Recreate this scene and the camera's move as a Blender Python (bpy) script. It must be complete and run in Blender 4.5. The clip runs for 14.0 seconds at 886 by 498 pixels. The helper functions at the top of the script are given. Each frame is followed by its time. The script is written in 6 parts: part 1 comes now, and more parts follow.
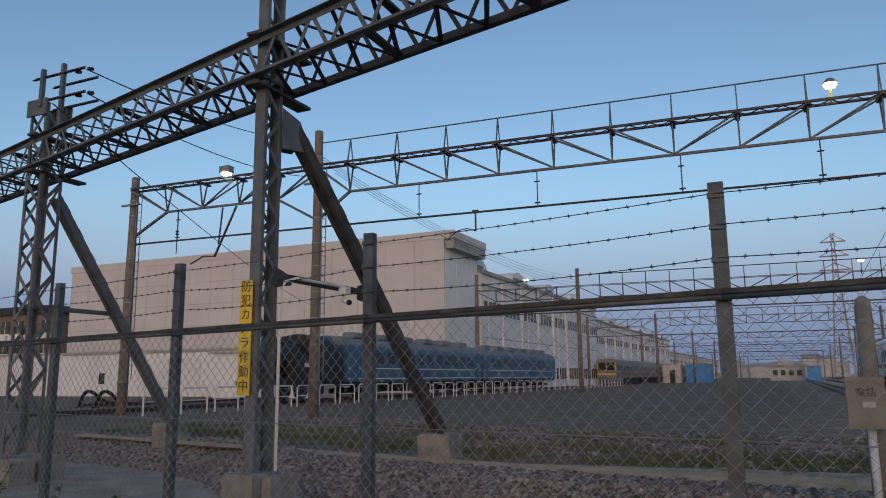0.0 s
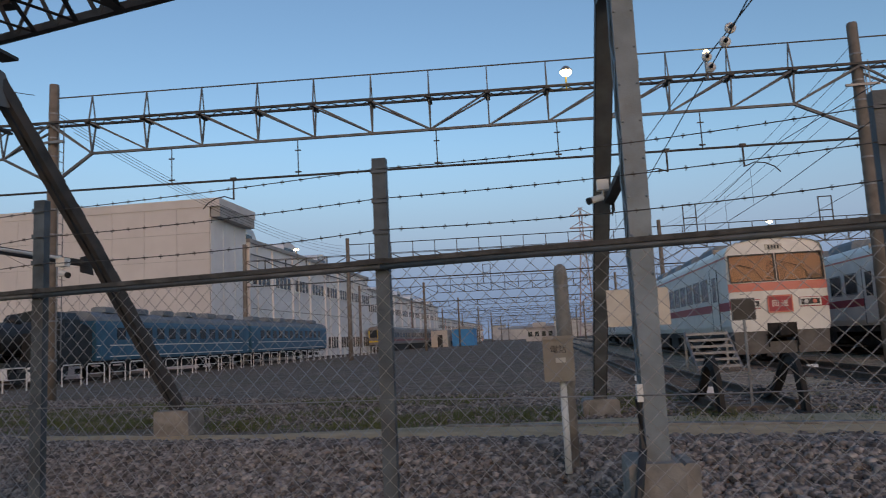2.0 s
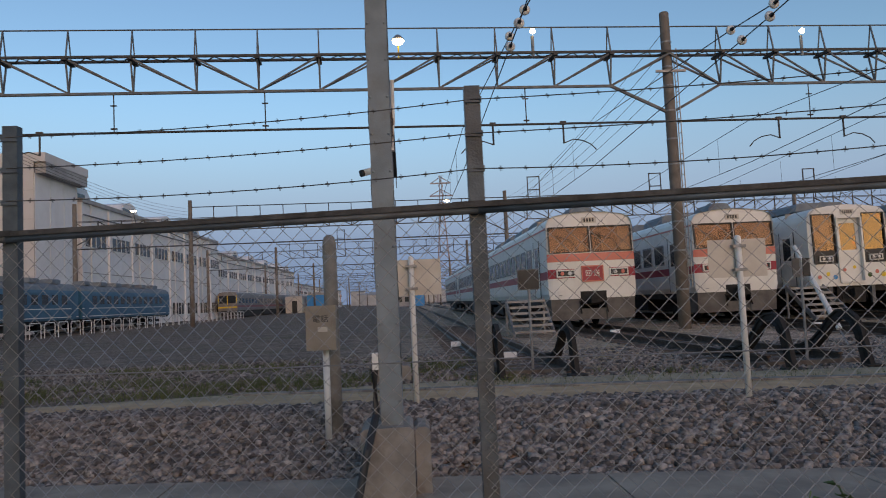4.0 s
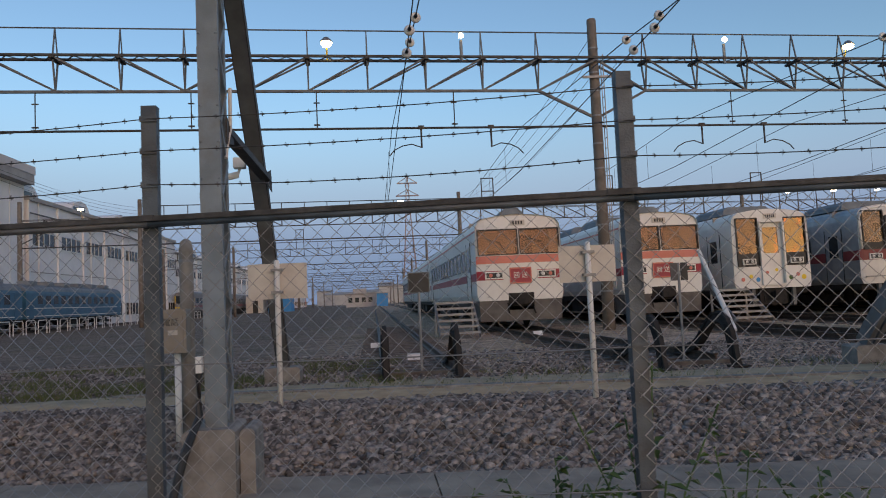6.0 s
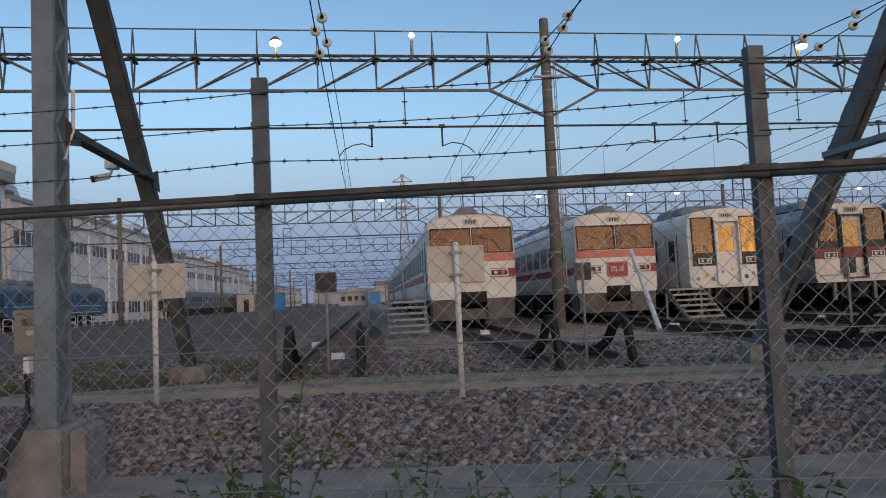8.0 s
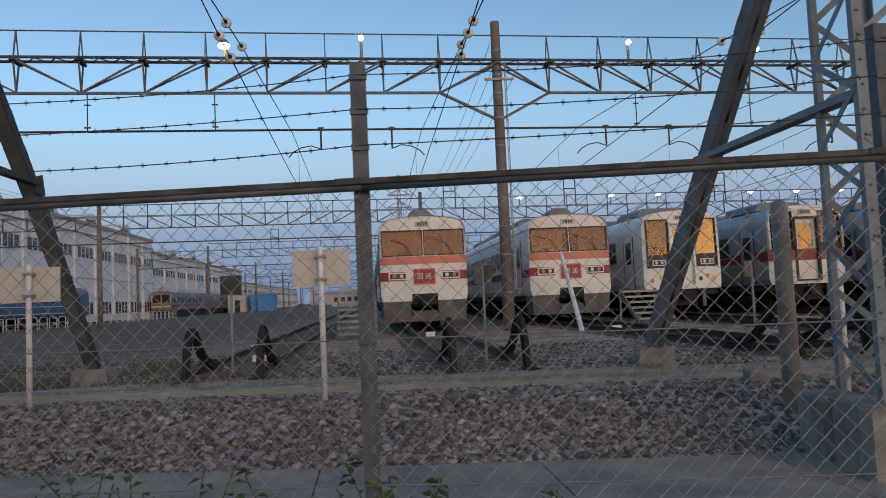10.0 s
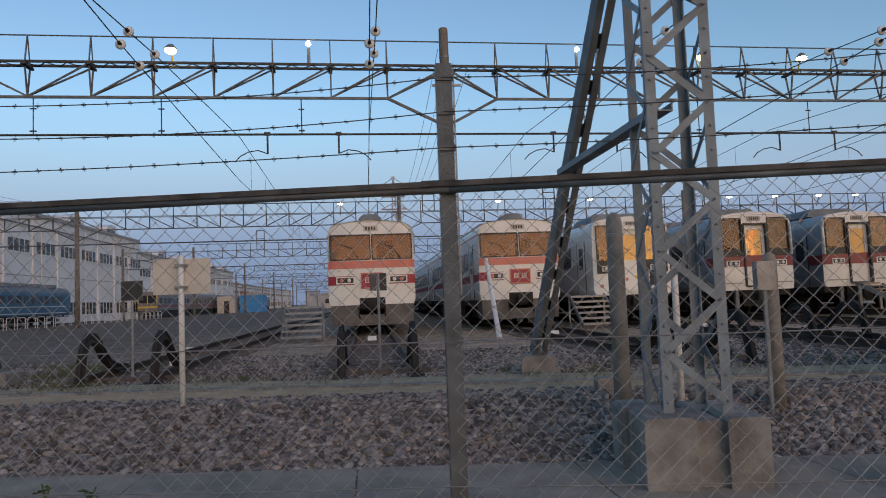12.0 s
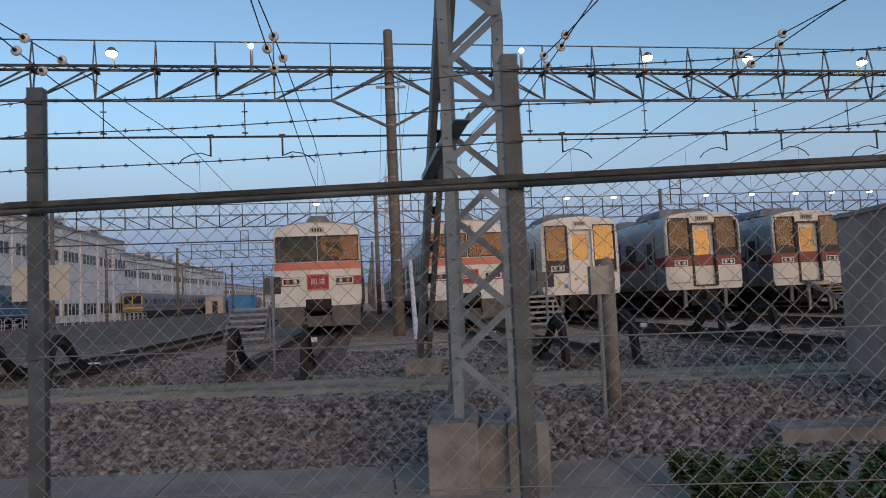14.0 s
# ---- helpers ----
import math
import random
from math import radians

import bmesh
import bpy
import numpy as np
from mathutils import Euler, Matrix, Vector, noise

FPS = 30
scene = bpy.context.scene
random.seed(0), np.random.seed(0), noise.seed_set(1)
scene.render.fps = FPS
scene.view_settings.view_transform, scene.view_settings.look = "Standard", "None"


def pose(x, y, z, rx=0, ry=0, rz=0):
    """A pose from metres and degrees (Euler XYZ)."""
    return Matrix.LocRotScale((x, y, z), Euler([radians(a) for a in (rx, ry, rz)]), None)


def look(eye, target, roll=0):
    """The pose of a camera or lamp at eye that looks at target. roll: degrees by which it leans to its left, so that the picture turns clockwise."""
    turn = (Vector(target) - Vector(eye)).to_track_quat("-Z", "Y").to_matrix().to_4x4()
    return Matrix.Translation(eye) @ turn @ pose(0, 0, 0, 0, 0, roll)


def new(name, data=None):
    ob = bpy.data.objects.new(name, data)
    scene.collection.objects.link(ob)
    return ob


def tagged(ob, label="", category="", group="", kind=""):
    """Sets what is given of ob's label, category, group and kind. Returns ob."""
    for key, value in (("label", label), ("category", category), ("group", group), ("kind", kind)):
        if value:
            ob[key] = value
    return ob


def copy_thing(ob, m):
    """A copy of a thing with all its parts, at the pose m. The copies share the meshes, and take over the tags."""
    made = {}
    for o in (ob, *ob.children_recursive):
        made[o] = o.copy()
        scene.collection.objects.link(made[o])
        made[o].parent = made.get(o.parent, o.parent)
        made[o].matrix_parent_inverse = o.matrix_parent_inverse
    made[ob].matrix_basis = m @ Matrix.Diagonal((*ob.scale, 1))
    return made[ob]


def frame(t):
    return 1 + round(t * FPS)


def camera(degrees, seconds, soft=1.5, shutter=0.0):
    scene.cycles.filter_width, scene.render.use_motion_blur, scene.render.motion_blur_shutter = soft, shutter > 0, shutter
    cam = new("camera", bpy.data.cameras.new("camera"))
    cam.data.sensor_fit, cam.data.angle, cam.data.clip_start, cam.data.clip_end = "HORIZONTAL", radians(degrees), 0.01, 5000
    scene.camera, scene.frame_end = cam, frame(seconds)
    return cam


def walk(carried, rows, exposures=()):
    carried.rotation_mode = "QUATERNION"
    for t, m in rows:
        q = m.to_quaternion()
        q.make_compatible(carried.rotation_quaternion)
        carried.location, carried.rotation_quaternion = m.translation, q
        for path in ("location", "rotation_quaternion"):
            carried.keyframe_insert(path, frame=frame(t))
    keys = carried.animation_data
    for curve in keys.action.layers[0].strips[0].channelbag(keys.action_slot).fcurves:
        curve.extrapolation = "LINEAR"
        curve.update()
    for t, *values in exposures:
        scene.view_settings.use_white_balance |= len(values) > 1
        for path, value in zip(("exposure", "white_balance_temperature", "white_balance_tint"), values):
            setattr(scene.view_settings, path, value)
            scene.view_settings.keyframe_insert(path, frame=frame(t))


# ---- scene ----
cam = camera(61.9, 14.0, soft=1.0, shutter=0.2)
PATH = [
    (0, (0.772, -0.027, 1.264), (-0.055, 1.761, 1.608), -0.5),
    (0.5, (0.864, -0.042, 1.255), (0.112, 1.778, 1.604), -0.9),
    (1, (0.966, -0.017, 1.234), (0.366, 1.861, 1.571), -1.6),
    (1.5, (1.083, 0.107, 1.267), (0.663, 2.041, 1.556), -2.5),
    (2, (1.25, 0.054, 1.249), (0.991, 2.022, 1.495), -2.8),
    (2.5, (1.461, 0.064, 1.238), (1.351, 2.052, 1.421), -3.0),
    (3, (1.712, 0.055, 1.237), (1.683, 2.048, 1.407), -3.0),
    (3.5, (1.989, -0.006, 1.262), (2.019, 1.988, 1.421), -3.0),
    (4, (2.259, 0.004, 1.242), (2.366, 1.996, 1.379), -2.7),
    (6.5, (3.841, -0.312, 1.226), (4.033, 1.675, 1.358), -2.6),
    (7, (4.193, -0.326, 1.229), (4.385, 1.661, 1.358), -2.6),
    (7.5, (4.576, -0.436, 1.211), (4.769, 1.551, 1.343), -2.6),
    (8, (4.977, -0.455, 1.179), (5.172, 1.531, 1.308), -2.6),
    (10.5, (6.922, -0.786, 1.149), (7.121, 1.2, 1.281), -2.5),
    (11, (7.337, -0.883, 1.159), (7.538, 1.102, 1.295), -2.4),
    (11.5, (7.755, -0.917, 1.157), (7.955, 1.068, 1.291), -2.4),
    (12, (8.15, -1.017, 1.165), (8.353, 0.968, 1.3), -2.2),
    (12.5, (8.552, -1.11, 1.166), (8.756, 0.875, 1.3), -2.3),
    (13, (8.957, -1.174, 1.171), (9.163, 0.811, 1.304), -2.2),
    (13.5, (9.383, -1.228, 1.182), (9.588, 0.757, 1.315), -2.4),
    (14, (9.81, -1.287, 1.169), (10.022, 0.697, 1.3), -2.5),
]
walk(cam, [(t, look(eye, target, roll)) for t, eye, target, roll in PATH], exposures=[(0, 0.38, 8350, 15), (2, 0.42, 8350, 15), (4, 0.47, 8350, 15), (7, 0.53, 8350, 15), (14, 0.54, 8350, 15)])

# ---- light: clear sky just after sunset, the glow behind the camera ----
world = bpy.data.worlds.new("dusk_sky")
scene.world = world
world.use_nodes = True
wn = world.node_tree
sky = wn.nodes.new("ShaderNodeTexSky")
sky.sky_type, sky.sun_disc = "NISHITA", False
sky.sun_elevation, sky.sun_rotation = radians(12), radians(160)
sky.air_density, sky.dust_density, sky.ozone_density = 1.2, 0.1, 5.0
wn.links.new(sky.outputs[0], wn.nodes["Background"].inputs[0])
wn.nodes["Background"].inputs[1].default_value = 0.15
sun = new("sun", bpy.data.lights.new("sun", "SUN"))
sun.data.energy, sun.data.angle, sun.data.color = 0.62, radians(44), (1.0, 0.56, 0.28)
sun.matrix_world = look((24, -66, 24), (0, 0, 0))


# ---- materials ----
def pmat(name, c1, c2, scale=6.0, rough=0.6, metal=0.0, bump=0.15, fine=60.0, stain=None, stain_scale=0.6, amount=0.5, spec=0.5):
    m = bpy.data.materials.new(name)
    m.use_nodes = True
    t = m.node_tree
    b = t.nodes["Principled BSDF"]
    co = t.nodes.new("ShaderNodeTexCoord")
    geo = t.nodes.new("ShaderNodeNewGeometry")
    n1 = t.nodes.new("ShaderNodeTexNoise")
    n1.inputs["Scale"].default_value, n1.inputs["Detail"].default_value = scale, 6
    n2 = t.nodes.new("ShaderNodeTexNoise")
    n2.inputs["Scale"].default_value, n2.inputs["Detail"].default_value = fine, 3
    for n in (n1, n2):
        t.links.new(geo.outputs["Position"], n.inputs["Vector"])
    ramp = t.nodes.new("ShaderNodeValToRGB")
    ramp.color_ramp.elements[0].position, ramp.color_ramp.elements[1].position = 0.35, 0.68
    ramp.color_ramp.elements[0].color, ramp.color_ramp.elements[1].color = (*c1, 1), (*c2, 1)
    t.links.new(n1.outputs["Fac"], ramp.inputs[0])
    out = ramp.outputs[0]
    if stain:
        n3 = t.nodes.new("ShaderNodeTexNoise")
        n3.inputs["Scale"].default_value, n3.inputs["Detail"].default_value = stain_scale, 8
        n3.inputs["Roughness"].default_value = 0.7
        t.links.new(geo.outputs["Position"], n3.inputs["Vector"])
        r3 = t.nodes.new("ShaderNodeValToRGB")
        r3.color_ramp.elements[0].position, r3.color_ramp.elements[1].position = 0.48, 0.70
        r3.color_ramp.elements[0].color, r3.color_ramp.elements[1].color = (0, 0, 0, 1), (amount, amount, amount, 1)
        t.links.new(n3.outputs["Fac"], r3.inputs[0])
        mix = t.nodes.new("ShaderNodeMixRGB")
        t.links.new(r3.outputs[0], mix.inputs[0])
        t.links.new(out, mix.inputs[1])
        mix.inputs[2].default_value = (*stain, 1)
        out = mix.outputs[0]
    t.links.new(out, b.inputs["Base Color"])
    b.inputs["Roughness"].default_value, b.inputs["Metallic"].default_value = rough, metal
    b.inputs["Specular IOR Level"].default_value = spec
    if bump:
        bp = t.nodes.new("ShaderNodeBump")
        bp.inputs["Strength"].default_value, bp.inputs["Distance"].default_value = bump, 0.01
        t.links.new(n2.outputs["Fac"], bp.inputs["Height"])
        t.links.new(bp.outputs[0], b.inputs["Normal"])
    return m


def glass_mat(name, tint, ior=1.7, gloss=(0.6, 0.54, 0.45), rough=0.02):
    m = bpy.data.materials.new(name)
    m.use_nodes = True
    t = m.node_tree
    t.nodes.remove(t.nodes["Principled BSDF"])
    tr, gl, fr, mx = (t.nodes.new("ShaderNode" + k) for k in ("BsdfTransparent", "BsdfGlossy", "Fresnel", "MixShader"))
    tr.inputs[0].default_value = (*tint, 1)
    gl.inputs["Roughness"].default_value = rough
    gl.inputs["Color"].default_value = (*gloss, 1)
    fr.inputs[0].default_value = ior
    nz, bp = t.nodes.new("ShaderNodeTexNoise"), t.nodes.new("ShaderNodeBump")
    gp = t.nodes.new("ShaderNodeNewGeometry")
    nz.inputs["Scale"].default_value = 1.6
    bp.inputs["Strength"].default_value, bp.inputs["Distance"].default_value = 0.15, 0.06
    t.links.new(gp.outputs["Position"], nz.inputs["Vector"])
    t.links.new(nz.outputs["Fac"], bp.inputs["Height"])
    t.links.new(bp.outputs[0], gl.inputs["Normal"])
    t.links.new(fr.outputs[0], mx.inputs[0])
    t.links.new(tr.outputs[0], mx.inputs[1])
    t.links.new(gl.outputs[0], mx.inputs[2])
    t.links.new(mx.outputs[0], t.nodes["Material Output"].inputs[0])
    return m


def lamp_mat(name, colour, power):
    m = bpy.data.materials.new(name)
    m.use_nodes = True
    b = m.node_tree.nodes["Principled BSDF"]
    b.inputs["Base Color"].default_value = (*colour, 1)
    b.inputs["Emission Color"].default_value = (*colour, 1)
    b.inputs["Emission Strength"].default_value = power
    return m


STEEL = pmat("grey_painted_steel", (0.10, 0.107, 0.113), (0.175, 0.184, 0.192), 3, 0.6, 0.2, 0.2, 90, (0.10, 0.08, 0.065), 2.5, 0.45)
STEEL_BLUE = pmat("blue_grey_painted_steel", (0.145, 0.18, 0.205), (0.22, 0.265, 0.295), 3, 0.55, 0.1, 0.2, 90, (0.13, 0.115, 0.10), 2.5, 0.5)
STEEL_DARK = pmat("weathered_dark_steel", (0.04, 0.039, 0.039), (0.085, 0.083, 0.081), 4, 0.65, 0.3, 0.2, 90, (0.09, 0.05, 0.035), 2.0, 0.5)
GALV = pmat("galvanised_steel", (0.22, 0.22, 0.225), (0.31, 0.31, 0.31), 9, 0.5, 0.5, 0.1, 120, (0.13, 0.10, 0.08), 1.5, 0.5)
PIPE = pmat("weathered_rail_pipe", (0.026, 0.024, 0.023), (0.07, 0.065, 0.062), 11, 0.7, 0.1, 0.4, 70, (0.16, 0.155, 0.15), 6.0, 0.5)
POSTM = pmat("weathered_fence_post", (0.052, 0.064, 0.075), (0.105, 0.127, 0.146), 8, 0.55, 0.25, 0.25, 100, (0.08, 0.062, 0.05), 3.0, 0.6)
WIRE = pmat("mesh_wire", (0.27, 0.262, 0.258), (0.38, 0.37, 0.362), 6, 0.6, 0.2, 0)
BARB = pmat("barbed_wire", (0.06, 0.06, 0.06), (0.14, 0.13, 0.12), 20, 0.6, 0.5, 0)
CONC = pmat("concrete", (0.20, 0.182, 0.165), (0.32, 0.295, 0.265), 5, 0.9, 0, 0.4, 80, (0.10, 0.085, 0.07), 1.8, 0.8)
APRON = pmat("apron_concrete", (0.27, 0.222, 0.175), (0.39, 0.325, 0.255), 2, 0.9, 0, 0.35, 60, (0.14, 0.13, 0.12), 1.1, 0.7)
POLEC = pmat("spun_concrete_pole", (0.15, 0.125, 0.105), (0.24, 0.20, 0.17), 4, 0.85, 0, 0.2, 50, (0.09, 0.075, 0.065), 1.0, 0.6)
STONE = pmat("ballast_stone", (0.105, 0.095, 0.090), (0.32, 0.292, 0.272), 14, 0.9, 0, 0.3, 120, (0.15, 0.12, 0.085), 2.0, 0.5)
PATHM = pmat("sandy_path", (0.37, 0.275, 0.17), (0.50, 0.375, 0.235), 3, 0.95, 0, 0.6, 50, (0.2, 0.17, 0.10), 0.9, 0.7)
PANEL = pmat("cream_cladding", (0.58, 0.535, 0.515), (0.63, 0.58, 0.56), 0.5, 0.7, 0, 0.05, 8, (0.52, 0.475, 0.455), 0.15, 0.5)
PANEL2 = pmat("white_works_wall", (0.72, 0.70, 0.695), (0.79, 0.77, 0.765), 0.6, 0.75, 0, 0.05, 8, (0.56, 0.55, 0.555), 0.25, 0.5)
ROOFM = pmat("grey_roof_sheet", (0.30, 0.28, 0.27), (0.40, 0.38, 0.36), 0.8, 0.7, 0, 0.1, 10)
WHITE = pmat("white_train_paint", (0.72, 0.69, 0.64), (0.78, 0.75, 0.70), 1.5, 0.35, 0, 0.02, 30, (0.55, 0.50, 0.45), 1.2, 0.45)
SILVER = pmat("stainless_body", (0.24, 0.27, 0.30), (0.34, 0.37, 0.40), 2.5, 0.42, 0.45, 0.04, 60, (0.30, 0.29, 0.28), 1.0, 0.4)
SALMON = pmat("salmon_band", (0.62, 0.16, 0.11), (0.68, 0.20, 0.15), 2, 0.4, 0, 0)
RED = pmat("crimson_band", (0.32, 0.015, 0.03), (0.38, 0.025, 0.045), 2, 0.4, 0, 0)
MAROON = pmat("maroon_band", (0.19, 0.02, 0.025), (0.24, 0.03, 0.035), 2, 0.4, 0, 0)
SKIRT = pmat("grey_skirt", (0.10, 0.09, 0.085), (0.16, 0.145, 0.13), 3, 0.7, 0, 0.1, 50, (0.07, 0.055, 0.045), 2, 0.6)
UNDER = pmat("black_running_gear", (0.012, 0.011, 0.010), (0.035, 0.03, 0.027), 5, 0.8, 0.1, 0.2, 50, (0.05, 0.035, 0.025), 2, 0.5)
BLUE = pmat("blue_coach_paint", (0.018, 0.095, 0.17), (0.032, 0.14, 0.225), 1.2, 0.45, 0, 0.03, 20, (0.03, 0.09, 0.15), 0.5, 0.6)
GREYCAR = pmat("grey_car_side", (0.19, 0.17, 0.165), (0.26, 0.235, 0.225), 1.5, 0.5, 0.2, 0.03, 30, (0.13, 0.11, 0.105), 0.8, 0.5)
COACHROOF = pmat("coach_roof", (0.14, 0.165, 0.19), (0.21, 0.235, 0.255), 2, 0.7, 0, 0.1, 30)
BLACK = pmat("black_loco_paint", (0.012, 0.012, 0.013), (0.03, 0.029, 0.028), 3, 0.5, 0.1, 0.05, 40)
YELLOW = pmat("yellow_paint", (0.75, 0.50, 0.03), (0.80, 0.56, 0.05), 4, 0.5, 0, 0.02, 50)
CREAM = pmat("cab_partition", (0.40, 0.31, 0.235), (0.48, 0.38, 0.29), 2, 0.7, 0, 0)
BOARD = pmat("board_back", (0.52, 0.47, 0.41), (0.60, 0.55, 0.48), 5, 0.55, 0.1, 0.05, 60, (0.40, 0.35, 0.30), 3, 0.4)
POSTW = pmat("white_post_paint", (0.68, 0.67, 0.64), (0.76, 0.75, 0.72), 6, 0.5, 0, 0.05, 60, (0.45, 0.42, 0.38), 3, 0.5)
BOXG = pmat("beige_box_paint", (0.25, 0.21, 0.17), (0.32, 0.27, 0.22), 5, 0.6, 0, 0.08, 60, (0.20, 0.15, 0.12), 4, 0.5)
RAILM = pmat("rusty_rail", (0.05, 0.035, 0.028), (0.11, 0.075, 0.055), 6, 0.6, 0.5, 0.15, 60)
SLEEPER = pmat("old_sleeper", (0.09, 0.075, 0.065), (0.17, 0.145, 0.125), 7, 0.9, 0, 0.3, 60)
PLANKM = pmat("worn_ramp_timber", (0.24, 0.165, 0.11), (0.36, 0.26, 0.175), 8, 0.85, 0, 0.3, 50, (0.12, 0.085, 0.06), 2.5, 0.5)
SHED = pmat("brown_grey_sheeting", (0.36, 0.255, 0.215), (0.43, 0.31, 0.265), 3, 0.7, 0, 0.1, 40, (0.11, 0.09, 0.085), 1.2, 0.5)
INSUL = pmat("white_porcelain", (0.60, 0.58, 0.55), (0.72, 0.70, 0.66), 10, 0.3, 0, 0)
LEAF = pmat("weed_leaf", (0.04, 0.082, 0.018), (0.095, 0.155, 0.038), 9, 0.7, 0, 0)
DRYGRASS = pmat("thin_grass", (0.065, 0.092, 0.028), (0.15, 0.155, 0.058), 3, 0.9, 0, 0)
DARKGLASS = pmat("dark_side_window", (0.02, 0.025, 0.03), (0.03, 0.035, 0.04), 2, 0.22, 0, 0, spec=0.4)
DARKP = pmat("black_plate", (0.015, 0.015, 0.016), (0.03, 0.03, 0.03), 6, 0.5, 0, 0)
TILEBLUE = pmat("blue_sheeting", (0.02, 0.22, 0.50), (0.03, 0.28, 0.58), 1, 0.6, 0, 0.05, 10)
BRICKHOUSE = pmat("brown_house_wall", (0.16, 0.11, 0.09), (0.22, 0.15, 0.12), 2, 0.8, 0, 0.1, 20)
FARBLDG = pmat("far_town_wall", (0.40, 0.38, 0.37), (0.52, 0.50, 0.48), 0.3, 0.8, 0, 0)
PYLONM = pmat("red_white_pylon", (0.30, 0.22, 0.235), (0.38, 0.36, 0.38), 0.05, 0.7, 0, 0)
# train glass: orange of the sunset reflection is put into the gloss colours
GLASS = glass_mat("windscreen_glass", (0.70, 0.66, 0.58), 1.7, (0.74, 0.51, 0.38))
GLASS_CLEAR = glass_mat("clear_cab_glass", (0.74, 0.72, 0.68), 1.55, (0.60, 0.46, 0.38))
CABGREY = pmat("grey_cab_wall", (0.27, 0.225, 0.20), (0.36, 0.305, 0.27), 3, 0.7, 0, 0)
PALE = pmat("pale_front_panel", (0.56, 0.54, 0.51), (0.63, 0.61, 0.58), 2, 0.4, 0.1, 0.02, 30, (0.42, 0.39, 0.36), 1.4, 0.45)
GLASS_WARM = glass_mat("sunset_tint_glass", (0.5, 0.42, 0.3), 2.1, (1.0, 0.68, 0.36))
LED = lamp_mat("floodlight_lens", (1.0, 0.80, 0.42), 7)
LEDW = lamp_mat("white_lens", (1.0, 0.9, 0.72), 9)


def ground_mat():
    m = pmat("gravel_ground", (0.205, 0.155, 0.122), (0.37, 0.285, 0.225), 1.3, 0.95, 0, 0.8, 28, (0.17, 0.15, 0.065), 0.22, 0.75)
    t = m.node_tree
    b = t.nodes["Principled BSDF"]
    src = b.inputs["Base Color"].links[0].from_socket
    geo = t.nodes.new("ShaderNodeNewGeometry")
    vor = t.nodes.new("ShaderNodeTexVoronoi")
    vor.inputs["Scale"].default_value = 17
    t.links.new(geo.outputs["Position"], vor.inputs["Vector"])
    ramp = t.nodes.new("ShaderNodeValToRGB")
    ramp.color_ramp.elements[0].color, ramp.color_ramp.elements[1].color = (0.45, 0.43, 0.42, 1), (1.5, 1.45, 1.4, 1)
    sep = t.nodes.new("ShaderNodeSeparateColor")
    t.links.new(vor.outputs["Color"], sep.inputs[0])
    t.links.new(sep.outputs[0], ramp.inputs[0])
    mul = t.nodes.new("ShaderNodeMixRGB")
    mul.blend_type, mul.inputs[0].default_value = "MULTIPLY", 1.0
    t.links.new(src, mul.inputs[1])
    t.links.new(ramp.outputs[0], mul.inputs[2])
    t.links.new(mul.outputs[0], b.inputs["Base Color"])
    # ground colour scaled along x: darker to the west, paler to the east
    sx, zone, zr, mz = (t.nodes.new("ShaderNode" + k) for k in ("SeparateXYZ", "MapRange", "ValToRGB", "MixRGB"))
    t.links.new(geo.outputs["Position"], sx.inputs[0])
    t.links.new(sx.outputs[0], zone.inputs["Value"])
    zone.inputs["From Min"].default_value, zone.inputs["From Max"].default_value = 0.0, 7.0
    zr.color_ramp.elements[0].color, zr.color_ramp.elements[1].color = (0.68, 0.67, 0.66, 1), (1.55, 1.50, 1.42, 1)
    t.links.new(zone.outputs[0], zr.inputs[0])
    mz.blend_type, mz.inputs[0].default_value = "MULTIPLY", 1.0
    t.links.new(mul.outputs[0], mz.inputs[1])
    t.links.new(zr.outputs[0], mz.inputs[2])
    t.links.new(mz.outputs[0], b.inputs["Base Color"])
    bump = b.inputs["Normal"].links[0].from_node
    t.links.new(vor.outputs["Distance"], bump.inputs["Height"])
    bump.invert = True
    bump.inputs["Distance"].default_value = 0.05
    return m


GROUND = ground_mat()


